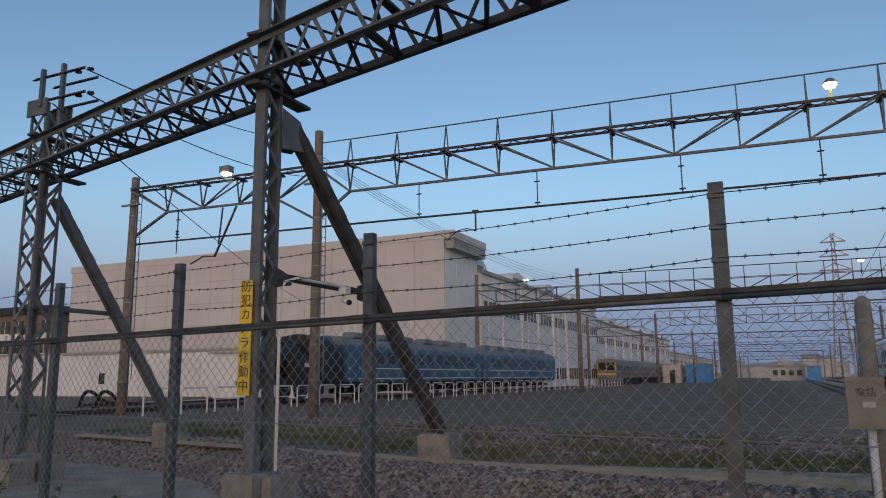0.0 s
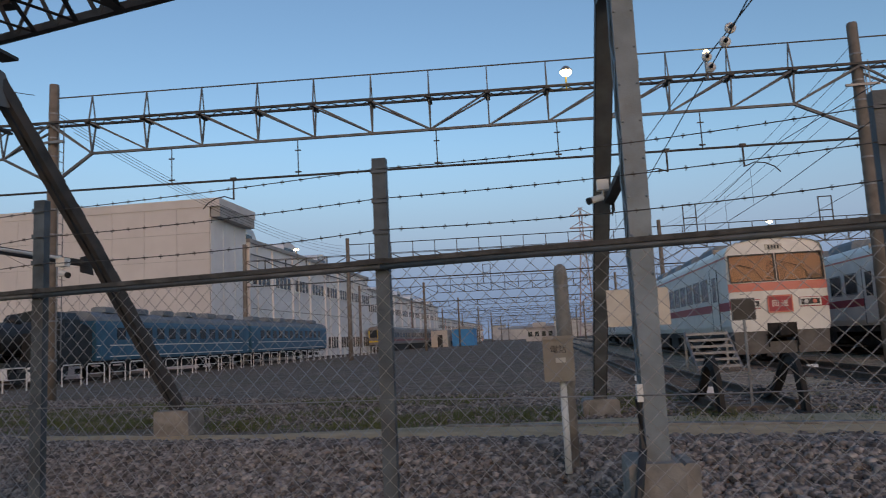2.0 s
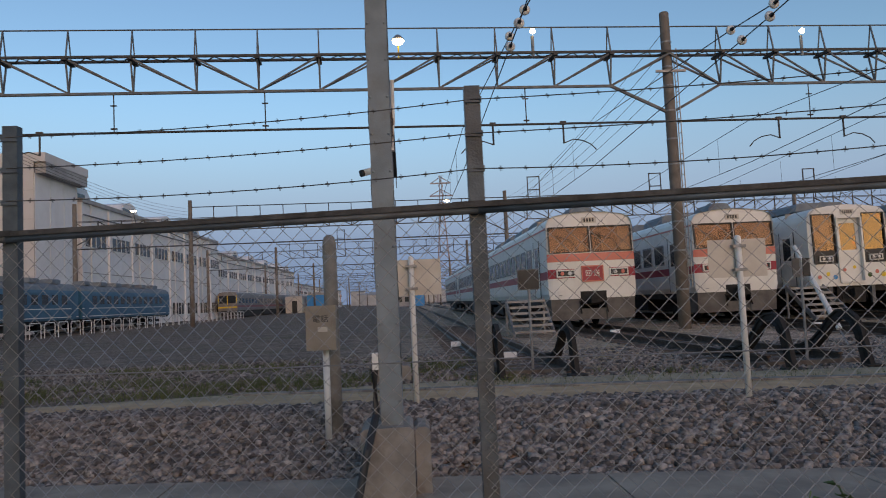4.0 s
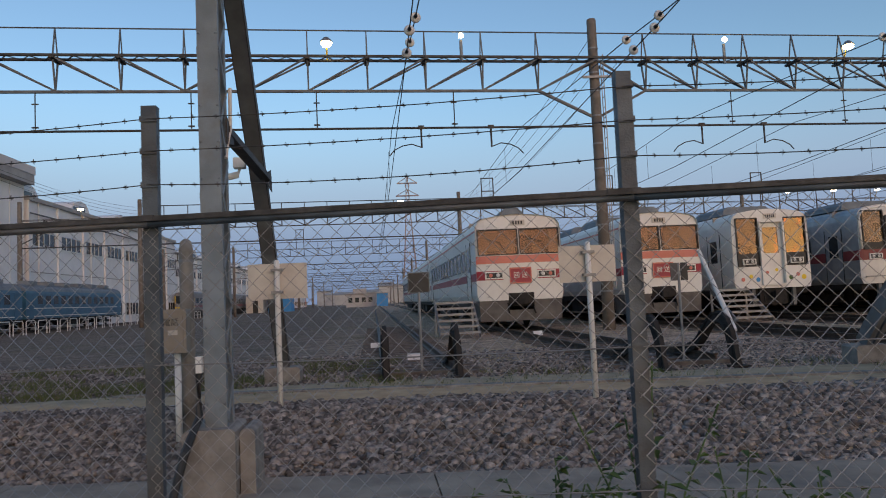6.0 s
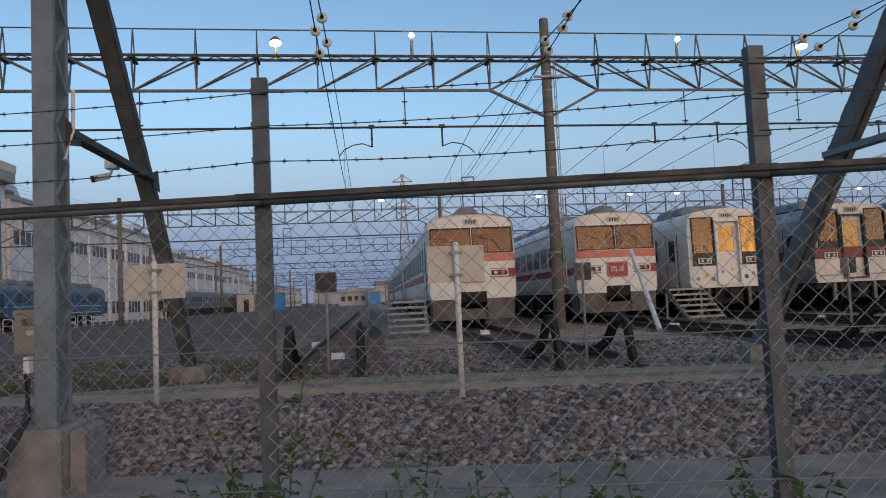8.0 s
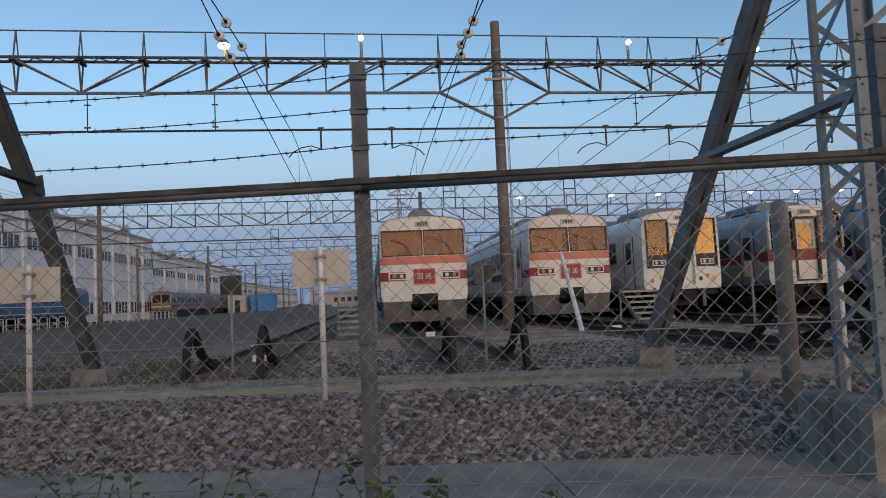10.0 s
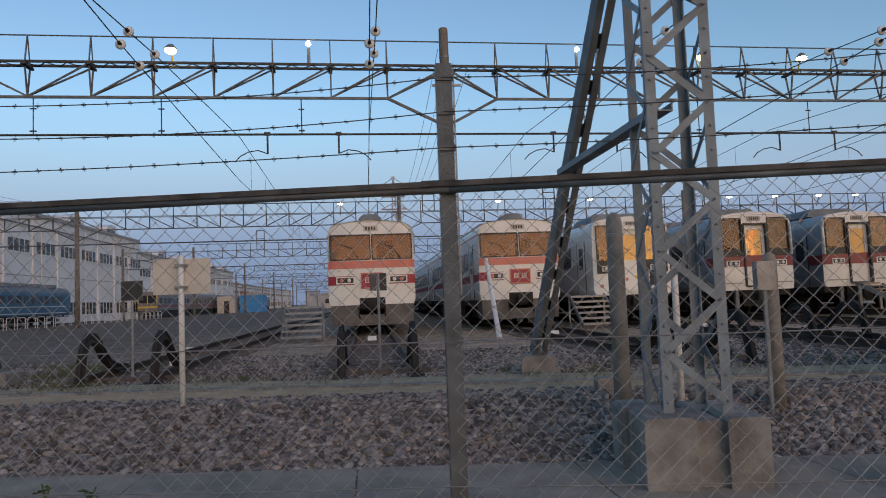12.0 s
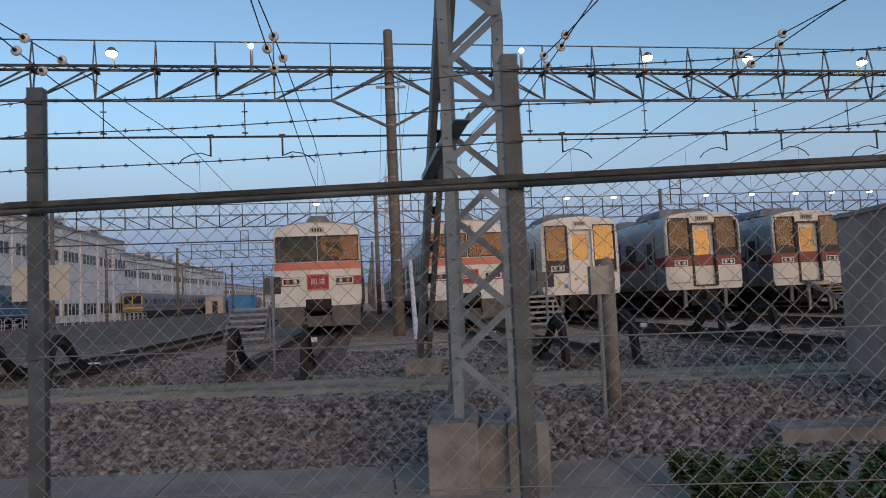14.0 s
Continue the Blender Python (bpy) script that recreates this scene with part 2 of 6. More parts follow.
# ---- mesh tools ----
class MB:
    """Collects vertices and faces of one mesh."""

    def __init__(self):
        self.v, self.f = [], []

    def add(self, verts, faces):
        k = len(self.v)
        self.v += [tuple(p) for p in verts]
        self.f += [tuple(i + k for i in f) for f in faces]
        return self

    def box(self, x0, x1, y0, y1, z0, z1):
        return self.add([(x0, y0, z0), (x1, y0, z0), (x1, y1, z0), (x0, y1, z0), (x0, y0, z1), (x1, y0, z1), (x1, y1, z1), (x0, y1, z1)],
                        [(3, 2, 1, 0), (4, 5, 6, 7), (0, 1, 5, 4), (1, 2, 6, 5), (2, 3, 7, 6), (3, 0, 4, 7)])

    def prof(self, p0, p1, outline, up=(0, 0, 1), scale1=1.0):
        """Extrudes a closed outline (side, up) from p0 to p1."""
        p0, p1 = Vector(p0), Vector(p1)
        d = (p1 - p0).normalized()
        u = Vector(up)
        if abs(d.dot(u)) > 0.98:
            u = Vector((0, 1, 0))
        s = d.cross(u).normalized()
        u = s.cross(d)
        n = len(outline)
        pts = [p0 + s * a + u * b for a, b in outline] + [p1 + (s * a + u * b) * scale1 for a, b in outline]
        faces = [(i, (i + 1) % n, n + (i + 1) % n, n + i) for i in range(n)]
        return self.add(pts, faces + [tuple(range(n))[::-1], tuple(range(n, 2 * n))])

    def bar(self, p0, p1, w, h, up=(0, 0, 1)):
        return self.prof(p0, p1, [(-w / 2, -h / 2), (w / 2, -h / 2), (w / 2, h / 2), (-w / 2, h / 2)], up)

    def angle(self, p0, p1, w, up=(0, 0, 1), sx=1, su=1, t=0.15):
        k = w * t
        o = [(0, 0), (w, 0), (w, k), (k, k), (k, w), (0, w)]
        return self.prof(p0, p1, [(a * sx, b * su) for a, b in o], up)

    def channel(self, p0, p1, w, d, up, t=0.012):
        """A channel whose web (width w) faces -up and whose flanges (depth d) point along up."""
        o = [(-w / 2, 0), (w / 2, 0), (w / 2, d), (w / 2 - t, d), (w / 2 - t, t), (-w / 2 + t, t), (-w / 2 + t, d), (-w / 2, d)]
        return self.prof(p0, p1, o, up)

    def tube(self, p0, p1, r, r1=None, n=8):
        o = [(r * math.cos(2 * math.pi * i / n), r * math.sin(2 * math.pi * i / n)) for i in range(n)]
        return self.prof(p0, p1, o, scale1=(r1 if r1 is not None else r) / r)

    def pipe(self, pts, r, n=6):
        """One swept tube through the points."""
        pts = [Vector(p) for p in pts]
        k = len(self.v)
        for i, p in enumerate(pts):
            d = (pts[min(i + 1, len(pts) - 1)] - pts[max(i - 1, 0)]).normalized()
            u = Vector((0, 0, 1)) if abs(d.z) < 0.95 else Vector((0, 1, 0))
            s = d.cross(u).normalized()
            u = s.cross(d)
            self.v += [tuple(p + (s * math.cos(2 * math.pi * j / n) + u * math.sin(2 * math.pi * j / n)) * r) for j in range(n)]
        for i in range(len(pts) - 1):
            self.f += [(k + i * n + j, k + i * n + (j + 1) % n, k + (i + 1) * n + (j + 1) % n, k + (i + 1) * n + j) for j in range(n)]
        self.f += [tuple(range(k, k + n))[::-1], tuple(range(k + (len(pts) - 1) * n, k + len(pts) * n))]
        return self

    def lathe(self, base, axis, rings, n=12):
        """rings: (distance along the axis, radius)."""
        base, d = Vector(base), Vector(axis).normalized()
        u = Vector((0, 0, 1)) if abs(d.z) < 0.9 else Vector((0, 1, 0))
        s = d.cross(u).normalized()
        u = s.cross(d)
        pts, faces = [], []
        for a, r in rings:
            pts += [base + d * a + (s * math.cos(2 * math.pi * i / n) + u * math.sin(2 * math.pi * i / n)) * max(r, 1e-4) for i in range(n)]
        for k in range(len(rings) - 1):
            faces += [(k * n + i, k * n + (i + 1) % n, (k + 1) * n + (i + 1) % n, (k + 1) * n + i) for i in range(n)]
        faces += [tuple(range(n))[::-1], tuple(range((len(rings) - 1) * n, len(rings) * n))]
        return self.add(pts, faces)


def thing(name, at, label, category, group="", kind=""):
    e = new(name)
    e.location = at
    e.empty_display_size = 0.2
    return tagged(e, label, category, group, kind)


def origin(ob):
    p = Vector((0, 0, 0))
    while ob:
        p += ob.location
        ob = ob.parent
    return p


def part(name, mb, material, parent=None, label="", smooth=False, kind=""):
    o = origin(parent) if parent else Vector((0, 0, 0))
    me = bpy.data.meshes.new(name)
    me.from_pydata([(p[0] - o.x, p[1] - o.y, p[2] - o.z) for p in mb.v], [], mb.f)
    bm = bmesh.new()
    bm.from_mesh(me)
    if len(bm.faces) < 60000:
        bmesh.ops.recalc_face_normals(bm, faces=bm.faces)
    bm.to_mesh(me)
    bm.free()
    me.materials.append(material)
    ob = new(name, me)
    if smooth:
        me.polygons.foreach_set("use_smooth", [True] * len(me.polygons))
    if parent:
        ob.parent = parent
    if label or kind:
        tagged(ob, label, "", "", kind)
    return ob


def single(name, mb, material, label, category, group="", kind="", smooth=False):
    return tagged(part(name, mb, material, None, "", smooth), label, category, group, kind)


def text_part(name, words, size, material, parent, m, label=""):
    cu = bpy.data.curves.new(name, "FONT")
    cu.body, cu.size, cu.extrude, cu.align_x, cu.align_y = words, size, 0.002, "CENTER", "CENTER"
    tmp = bpy.data.objects.new(name, cu)
    me = bpy.data.meshes.new_from_object(tmp)
    bpy.data.objects.remove(tmp)
    me.transform(Matrix.Translation(-origin(parent)) @ m)
    me.materials.clear()
    me.materials.append(material)
    ob = new(name, me)
    ob.parent = parent
    if label:
        tagged(ob, label)
    return ob


# ---- ground ----
FENCE_SLOPE = -0.1835


def fence_y(x):
    return 3.36 + FENCE_SLOPE * (x - 0.53)


def apron_edge(x):
    """The apron widens beside the masts at its west end."""
    k = min(1.0, max(0.0, (-6.0 - x) / 3.5))
    return 7.38 - 0.155 * x + 1.7 * k * k * (3 - 2 * k)


def ground_z(x, y):
    k = (y - apron_edge(x)) / 1.5
    return -0.42 if k <= 0 else 0.0 if k >= 1 else -0.42 + 0.42 * k


def build_ground():
    xs = [-900, -300, -120, -60] + [-40 + 2 * i for i in range(41)] + [60, 120, 300, 900]
    qs = [-400, -60, -12, -4, 0, 0.3, 0.6, 0.9, 1.2, 1.5, 2.0, 3, 4, 6, 8, 12, 20, 35, 60, 100, 180, 400, 900, 2400]
    g = MB()
    for q in qs:
        for x in xs:
            y = apron_edge(max(-60, min(60, x))) + q
            z = -0.42 if q <= 0 else 0.0 if q >= 1.5 else -0.42 + 0.42 * q / 1.5
            if 0 < q < 10:
                z += 0.03 * noise.noise(Vector((x * 0.7, q * 0.9, 0)))
            g.v.append((x, y, z))
    w = len(xs)
    g.f = [(j * w + i, j * w + i + 1, (j + 1) * w + i + 1, (j + 1) * w + i) for j in range(len(qs) - 1) for i in range(w - 1)]
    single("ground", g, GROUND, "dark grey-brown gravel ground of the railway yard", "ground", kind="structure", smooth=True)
    ap = thing("pavement_apron", (0, 3.4, -0.5), "worn grey concrete apron along the chain-link fence", "pavement", kind="structure")
    for i in range(-12, 13):
        a = MB()
        x0, x1 = i * 2.0, i * 2.0 + 1.985
        pts = [(x0, fence_y(x0) - 0.35), (x1, fence_y(x1) - 0.35), (x1, apron_edge(x1) - 0.04 + 0.05 * noise.noise(Vector((x1, 3, 1)))), (x0, apron_edge(x0) - 0.04 + 0.05 * noise.noise(Vector((x0, 3, 1))))]
        a.add([(p[0], p[1], -0.5) for p in pts] + [(p[0], p[1], -0.385) for p in pts], [(3, 2, 1, 0), (4, 5, 6, 7), (0, 1, 5, 4), (1, 2, 6, 5), (2, 3, 7, 6), (3, 0, 4, 7)])
        part("slab", a, APRON, ap)
    p = MB()
    n = 48
    for i in range(n + 1):
        x = -14.6 + i * 0.9
        yn, yf = 9.55 - 0.20 * x + 0.14 * noise.noise(Vector((x * 1.3, 0, 5))), 9.95 + 1.85 * min(1, max(0, (x + 3) / 6)) - 0.20 * x + 0.16 * noise.noise(Vector((x, 9, 5)))
        p.v += [(x, yn, 0.0), (x, yn + 0.08, 0.035), (x, yf - 0.08, 0.035), (x, yf, 0.0)]
    p.f = [(i * 4 + k, i * 4 + 4 + k, i * 4 + 5 + k, i * 4 + 1 + k) for i in range(n) for k in range(3)]
    single("path", p, PATHM, "sandy beige service path across the gravel yard", "path", kind="structure", smooth=True)
    c = MB()
    for i in range(20):
        x0, x1 = -0.2 + i * 0.9, -0.2 + i * 0.9 + 0.88
        c.prof((x0, 10.66 - 0.2 * x0, 0.04), (x1, 10.66 - 0.2 * x1, 0.04), [(-0.09, -0.06), (0.09, -0.06), (0.09, 0.02), (-0.09, 0.02)])
    single("kerb_line", c, CONC, "low concrete edging blocks beside the sandy path", "kerb", kind="structure")


build_ground()


def scatter_stones(name, label, n, x0, x1, q0, q1, size, seed):
    rng = np.random.default_rng(seed)
    phi = (1 + 5 ** 0.5) / 2
    ico = np.array([(-1, phi, 0), (1, phi, 0), (-1, -phi, 0), (1, -phi, 0), (0, -1, phi), (0, 1, phi), (0, -1, -phi), (0, 1, -phi), (phi, 0, -1), (phi, 0, 1), (-phi, 0, -1), (-phi, 0, 1)]) / 1.9
    fac = np.array([(0, 11, 5), (0, 5, 1), (0, 1, 7), (0, 7, 10), (0, 10, 11), (1, 5, 9), (5, 11, 4), (11, 10, 2), (10, 7, 6), (7, 1, 8), (3, 9, 4), (3, 4, 2), (3, 2, 6), (3, 6, 8), (3, 8, 9), (4, 9, 5), (2, 4, 11), (6, 2, 10), (8, 6, 7), (9, 8, 1)])
    x = rng.uniform(x0, x1, n)
    q = rng.uniform(q0, q1, n)
    k = np.clip((-6.0 - x) / 3.5, 0, 1)
    y = 7.38 - 0.155 * x + 1.7 * k * k * (3 - 2 * k) + q
    z = np.clip(q / 1.5, 0, 1) * 0.42 - 0.42
    v = ico[None] * (0.75 + 0.5 * rng.random((n, 12, 1)))
    v = v * (0.6 + 0.8 * rng.random((n, 1, 3)))
    a = rng.uniform(0, 6.28, n)
    c, s = np.cos(a)[:, None], np.sin(a)[:, None]
    v = np.stack([v[..., 0] * c - v[..., 1] * s, v[..., 0] * s + v[..., 1] * c, v[..., 2] * 0.8], -1)
    v = v * (size * (0.6 + 0.9 * rng.random((n, 1, 1)) ** 2))
    v += np.stack([x, y, z + size * 0.25], -1)[:, None]
    f = (fac[None] + 12 * np.arange(n)[:, None, None]).reshape(-1, 3)
    me = bpy.data.meshes.new(name)
    me.vertices.add(n * 12)
    me.vertices.foreach_set("co", v.reshape(-1))
    me.loops.add(len(f) * 3)
    me.loops.foreach_set("vertex_index", f.reshape(-1))
    me.polygons.add(len(f))
    me.polygons.foreach_set("loop_start", np.arange(len(f)) * 3)
    me.update(calc_edges=True)
    me.materials.append(STONE)
    tagged(new(name, me), label, "ballast", kind="stuff")


def stone_variation():
    t = STONE.node_tree
    b = t.nodes["Principled BSDF"]
    src = b.inputs["Base Color"].links[0].from_socket
    geo = t.nodes.new("ShaderNodeNewGeometry")
    ramp = t.nodes.new("ShaderNodeValToRGB")
    ramp.color_ramp.elements[0].color, ramp.color_ramp.elements[1].color = (0.36, 0.35, 0.35, 1), (1.6, 1.55, 1.5, 1)
    t.links.new(geo.outputs["Random Per Island"], ramp.inputs[0])
    mul = t.nodes.new("ShaderNodeMixRGB")
    mul.blend_type, mul.inputs[0].default_value = "MULTIPLY", 1.0
    t.links.new(src, mul.inputs[1])
    t.links.new(ramp.outputs[0], mul.inputs[2])
    t.links.new(mul.outputs[0], b.inputs["Base Color"])


stone_variation()
scatter_stones("track_ballast", "coarse crushed grey-brown ballast stones on the bank", 54000, -14, 19, -0.05, 2.15, 0.041, 3)
scatter_stones("loose_ballast", "loose crushed stones spread over the yard", 26000, -16, 22, 3.9, 10.0, 0.033, 5)


# ---- railway tracks ----
TRACKS = [4.2, 8.26, 13.39, 17.5, 21.9, 26.4, 31.6]
RAIL = [(-0.06, 0), (0.06, 0), (0.06, 0.012), (0.01, 0.03), (0.01, 0.105), (0.033, 0.115), (0.033, 0.14), (-0.033, 0.14), (-0.033, 0.115), (-0.01, 0.105), (-0.01, 0.03), (-0.06, 0.012)]


def build_track(x, y0, y1, near):
    tr = thing("railway_track", (x, y0, 0), "pair of rusty steel rails on timber sleepers in gravel", "track", "yard tracks", "structure")
    for s in (-0.56, 0.56):
        part("rail", MB().prof((x + s, y0, 0.03), (x + s, y1, 0.03), RAIL), RAILM, tr)
    if near:
        me = None
        for i in range(34):
            y = y0 + 0.4 + i * 0.65
            if me is None:
                ob = part("sleeper", MB().box(x - 1.05, x + 1.05, y - 0.11, y + 0.11, -0.05, 0.04), SLEEPER, tr)
                me, yb = ob.data, y
            else:
                ob = new("sleeper", me)
                ob.parent = tr
                ob.location = (0, y - yb, 0)
    return tr


for i, x in enumerate(TRACKS):
    build_track(x, 11.0 - 0.2 * (x - 8.26) * 0.5, 420, i < 5)
build_track(-23.45, 18, 90, False)
build_track(-23.8, 108.5, 330, False)
build_track(-30.2, 26.0, 41, False)


def buffer_stop(x, y):
    """Two rails bent up into hoops that curl over and down to the ground."""
    b = thing("buffer_stop", (x, y, 0), "black bent-rail buffer stop at the end of a siding", "buffer stop", "buffer stops")
    hoop = [(1.9, 0.13), (1.4, 0.16), (1.0, 0.27), (0.72, 0.45), (0.5, 0.63), (0.28, 0.74), (0.06, 0.76), (-0.12, 0.68), (-0.24, 0.52), (-0.31, 0.32), (-0.36, 0.14), (-0.42, 0.0)]
    for s in (-0.56, 0.56):
        m = MB()
        n = len(RAIL)
        for i, (ya, za) in enumerate(hoop):
            (yp, zp), (yn, zn) = hoop[max(0, i - 1)], hoop[min(len(hoop) - 1, i + 1)]
            l = math.hypot(yn - yp, zn - zp)
            ny, nz = (zn - zp) / l, -(yn - yp) / l
            m.v += [(x + s + k * 1.05, y + ya + ny * (h - 0.07) * 1.1, za + nz * (h - 0.07) * 1.1) for k, h in RAIL]
        m.f = [(i * n + j, i * n + (j + 1) % n, (i + 1) * n + (j + 1) % n, (i + 1) * n + j) for i in range(len(hoop) - 1) for j in range(n)]
        m.f += [tuple(range(n)), tuple(range(len(m.v) - n, len(m.v)))]
        part("bent_rail", m, UNDER, b)
        part("foot_plate", MB().box(x + s - 0.13, x + s + 0.13, y - 0.56, y - 0.28, -0.02, 0.05), UNDER, b)
    part("cross_beam", MB().bar((x - 0.8, y + 0.3, 0.03), (x + 0.8, y + 0.3, 0.03), 0.16, 0.1), SLEEPER, b)
    return b


first = buffer_stop(TRACKS[0], 11.4)
for x, y in ((8.26, 10.7), (13.39, 10.2), (17.5, 13.3), (21.9, 14.0), (26.4, 14.5), (-30.2, 26.2)):
    copy_thing(first, Matrix.Translation((x, y, 0)))


# ---- near anchor gantry along the fence ----
def lacing(m, x, y0, y1, z0, z1, step, w=0.05, t=0.008, axis="y"):
    z, side = z0, 0
    while z + step <= z1 + 0.01:
        a, b = (y0, y1) if side == 0 else (y1, y0)
        if axis == "y":
            m.prof((x, a, z), (x, b, z + step), [(-w / 2, -t / 2), (w / 2, -t / 2), (w / 2, t / 2), (-w / 2, t / 2)], (1, 0, 0))
        else:
            m.prof((a, x, z), (b, x, z + step), [(-w / 2, -t / 2), (w / 2, -t / 2), (w / 2, t / 2), (-w / 2, t / 2)], (0, 1, 0))
        z += step
        side = 1 - side


def rivets(m, x0, x1, y, z0, z1, step):
    z = z0
    while z < z1:
        for x in (x0, x1):
            m.lathe((x, y, z), (0, -1, 0), [(0, 0.013), (0.008, 0.011), (0.012, 0.005)], 6)
        z += step


def footing(parent, x, y, w, d, top, bottom=-0.48, name="footing"):
    m = MB()
    c = 0.03
    m.prof((x, y - d / 2, (top + bottom) / 2), (x, y + d / 2, (top + bottom) / 2), [(-w / 2, bottom - (top + bottom) / 2), (w / 2, bottom - (top + bottom) / 2), (w / 2, (top - bottom) / 2 - c), (w / 2 - c, (top - bottom) / 2), (-w / 2 + c, (top - bottom) / 2), (-w / 2, (top - bottom) / 2 - c)])
    return part(name, m, CONC, parent, "stained concrete footing block")


def brace(parent, pts, w=0.2, web=True, paint=None, deep=0.07):
    """Raking strut of two angles with batten plates."""
    l, r, bt = MB(), MB(), MB()
    for a, b in zip(pts, pts[1:]):
        for m, s in ((l, -1), (r, 1)):
            o = [(s * w / 2, -deep), (s * w / 2, deep), (s * (w / 2 - 0.01), deep), (s * (w / 2 - 0.01), 0.012 - deep), (s * (w / 2 - 0.08), 0.012 - deep), (s * (w / 2 - 0.08), -deep)]
            m.prof(a, b, o if s > 0 else o[::-1])
        n = max(2, int((Vector(b) - Vector(a)).length / 0.5))
        for i in range(n):
            p = Vector(a).lerp(Vector(b), (i + 0.5) / n)
            d = (Vector(b) - Vector(a)).normalized()
            bt.prof(p - d * 0.09, p + d * 0.09, [(-w / 2, deep), (w / 2, deep), (w / 2, deep + 0.01), (-w / 2, deep + 0.01)])
    part("strut_angle", l, paint or STEEL_DARK, parent)
    part("strut_angle", r, paint or STEEL_DARK, parent)
    part("batten_infill", bt, STEEL, parent, kind="stuff")
    if not web:
        return
    wp = MB()
    for a, b in zip(pts, pts[1:]):
        wp.prof(a, b, [(-w / 2 + 0.012, -0.074), (w / 2 - 0.012, -0.074), (w / 2 - 0.012, -0.06), (-w / 2 + 0.012, -0.06)])
    part("web_plate", wp, STEEL, parent)


def channel_mast(x, y, top, label, foot, tie_z, shoulder, d=0.34, w=0.185, paint=STEEL, web=True):
    t = thing("gantry_mast", (x, y, -0.45), label, "mast", "masts of the anchor gantry")
    part("front_channel", MB().channel((x, y - 0.0, 0.15), (x, y, top), w, 0.06, (0, 1, 0)), paint, t)
    part("rear_channel", MB().channel((x, y + d, 0.15), (x, y + d, top), w, 0.06, (0, -1, 0)), paint, t)
    m = MB()
    lacing(m, x - w / 2 - 0.004, y + 0.03, y + d - 0.03, 0.25, top, 0.33)
    lacing(m, x + w / 2 + 0.004, y + 0.03, y + d - 0.03, 0.25, top, 0.33)
    part("lacing", m, paint, t, kind="stuff")
    m = MB()
    rivets(m, x - w / 2 + 0.018, x + w / 2 - 0.018, y, 0.4, top, 0.33)
    part("rivets", m, paint, t, kind="stuff")
    footing(t, x - 0.04, y + d / 2, 0.44, 0.62, 0.2)
    footing(t, x + 0.255, y + 0.27, 0.13, 0.5, 0.17, name="footing_side")
    sx, sy, sz = shoulder
    fx, fy, fz = foot
    m = MB()
    for s in (-0.1, 0.092):
        m.add([(x + s, y + d - 0.02, sz - 0.42), (x + s, y + d - 0.02, sz + 0.12), (x + s, sy + 0.02, sz + 0.05), (x + s, sy + 0.22, sz - 0.25), (x + s, sy + 0.1, sz - 0.35), (x + s + 0.008, y + d - 0.02, sz - 0.42), (x + s + 0.008, y + d - 0.02, sz + 0.12), (x + s + 0.008, sy + 0.02, sz + 0.05), (x + s + 0.008, sy + 0.22, sz - 0.25), (x + s + 0.008, sy + 0.1, sz - 0.35)],
              [(0, 1, 2, 3, 4), (9, 8, 7, 6, 5), (0, 5, 6, 1), (1, 6, 7, 2), (2, 7, 8, 3), (3, 8, 9, 4), (4, 9, 5, 0)])
    part("gusset", m, STEEL, t)
    brace(t, [(x, sy, sz - 0.05), ((x + fx) / 2, sy + (fy - sy) * 0.52, fz + (sz - fz) * 0.50), (fx, fy, fz)], web=web)
    m = MB()
    ty = sy + (fy - sy) * max(0.05, (sz - tie_z) / (sz - fz)) + 0.12
    m.channel((x + 0.06, y + d, tie_z), (x + 0.06, ty, tie_z), 0.12, 0.07, (0, 0, 1))
    m.add([(x + 0.1, ty - 0.2, tie_z - 0.1), (x + 0.1, ty + 0.1, tie_z - 0.12), (x + 0.1, ty + 0.02, tie_z + 0.16), (x + 0.1, ty - 0.2, tie_z + 0.1), (x + 0.11, ty - 0.2, tie_z - 0.1), (x + 0.11, ty + 0.1, tie_z - 0.12), (x + 0.11, ty + 0.02, tie_z + 0.16), (x + 0.11, ty - 0.2, tie_z + 0.1)],
          [(0, 1, 2, 3), (7, 6, 5, 4), (0, 4, 5, 1), (1, 5, 6, 2), (2, 6, 7, 3), (3, 7, 4, 0)])
    m.add([(x + 0.1, y + d - 0.1, tie_z - 0.12), (x + 0.1, y + d + 0.25, tie_z - 0.06), (x + 0.1, y + d + 0.2, tie_z + 0.06), (x + 0.1, y + d - 0.1, tie_z + 0.14), (x + 0.11, y + d - 0.1, tie_z - 0.12), (x + 0.11, y + d + 0.25, tie_z - 0.06), (x + 0.11, y + d + 0.2, tie_z + 0.06), (x + 0.11, y + d - 0.1, tie_z + 0.14)],
          [(0, 1, 2, 3), (7, 6, 5, 4), (0, 4, 5, 1), (1, 5, 6, 2), (2, 6, 7, 3), (3, 7, 4, 0)])
    part("tie", m, STEEL_DARK, t)
    footing(t, fx, fy + 0.02, 0.55, 0.5, fz - 0.02, -0.1, "strut_footing")
    return t


mast_a = channel_mast(-5.0, 7.03, 7.2, "tall grey laced-channel gantry mast with raking strut", (-4.35, 10.85, 0.42), 2.5, (-5.0, 7.72, 4.6), 0.35, 0.15, web=False)
mast_b = channel_mast(2.1, 6.38, 6.6, "grey laced-channel gantry mast with raking strut and camera", (2.02, 11.85, 0.27), 2.86, (2.1, 7.45, 5.0), paint=STEEL_BLUE)


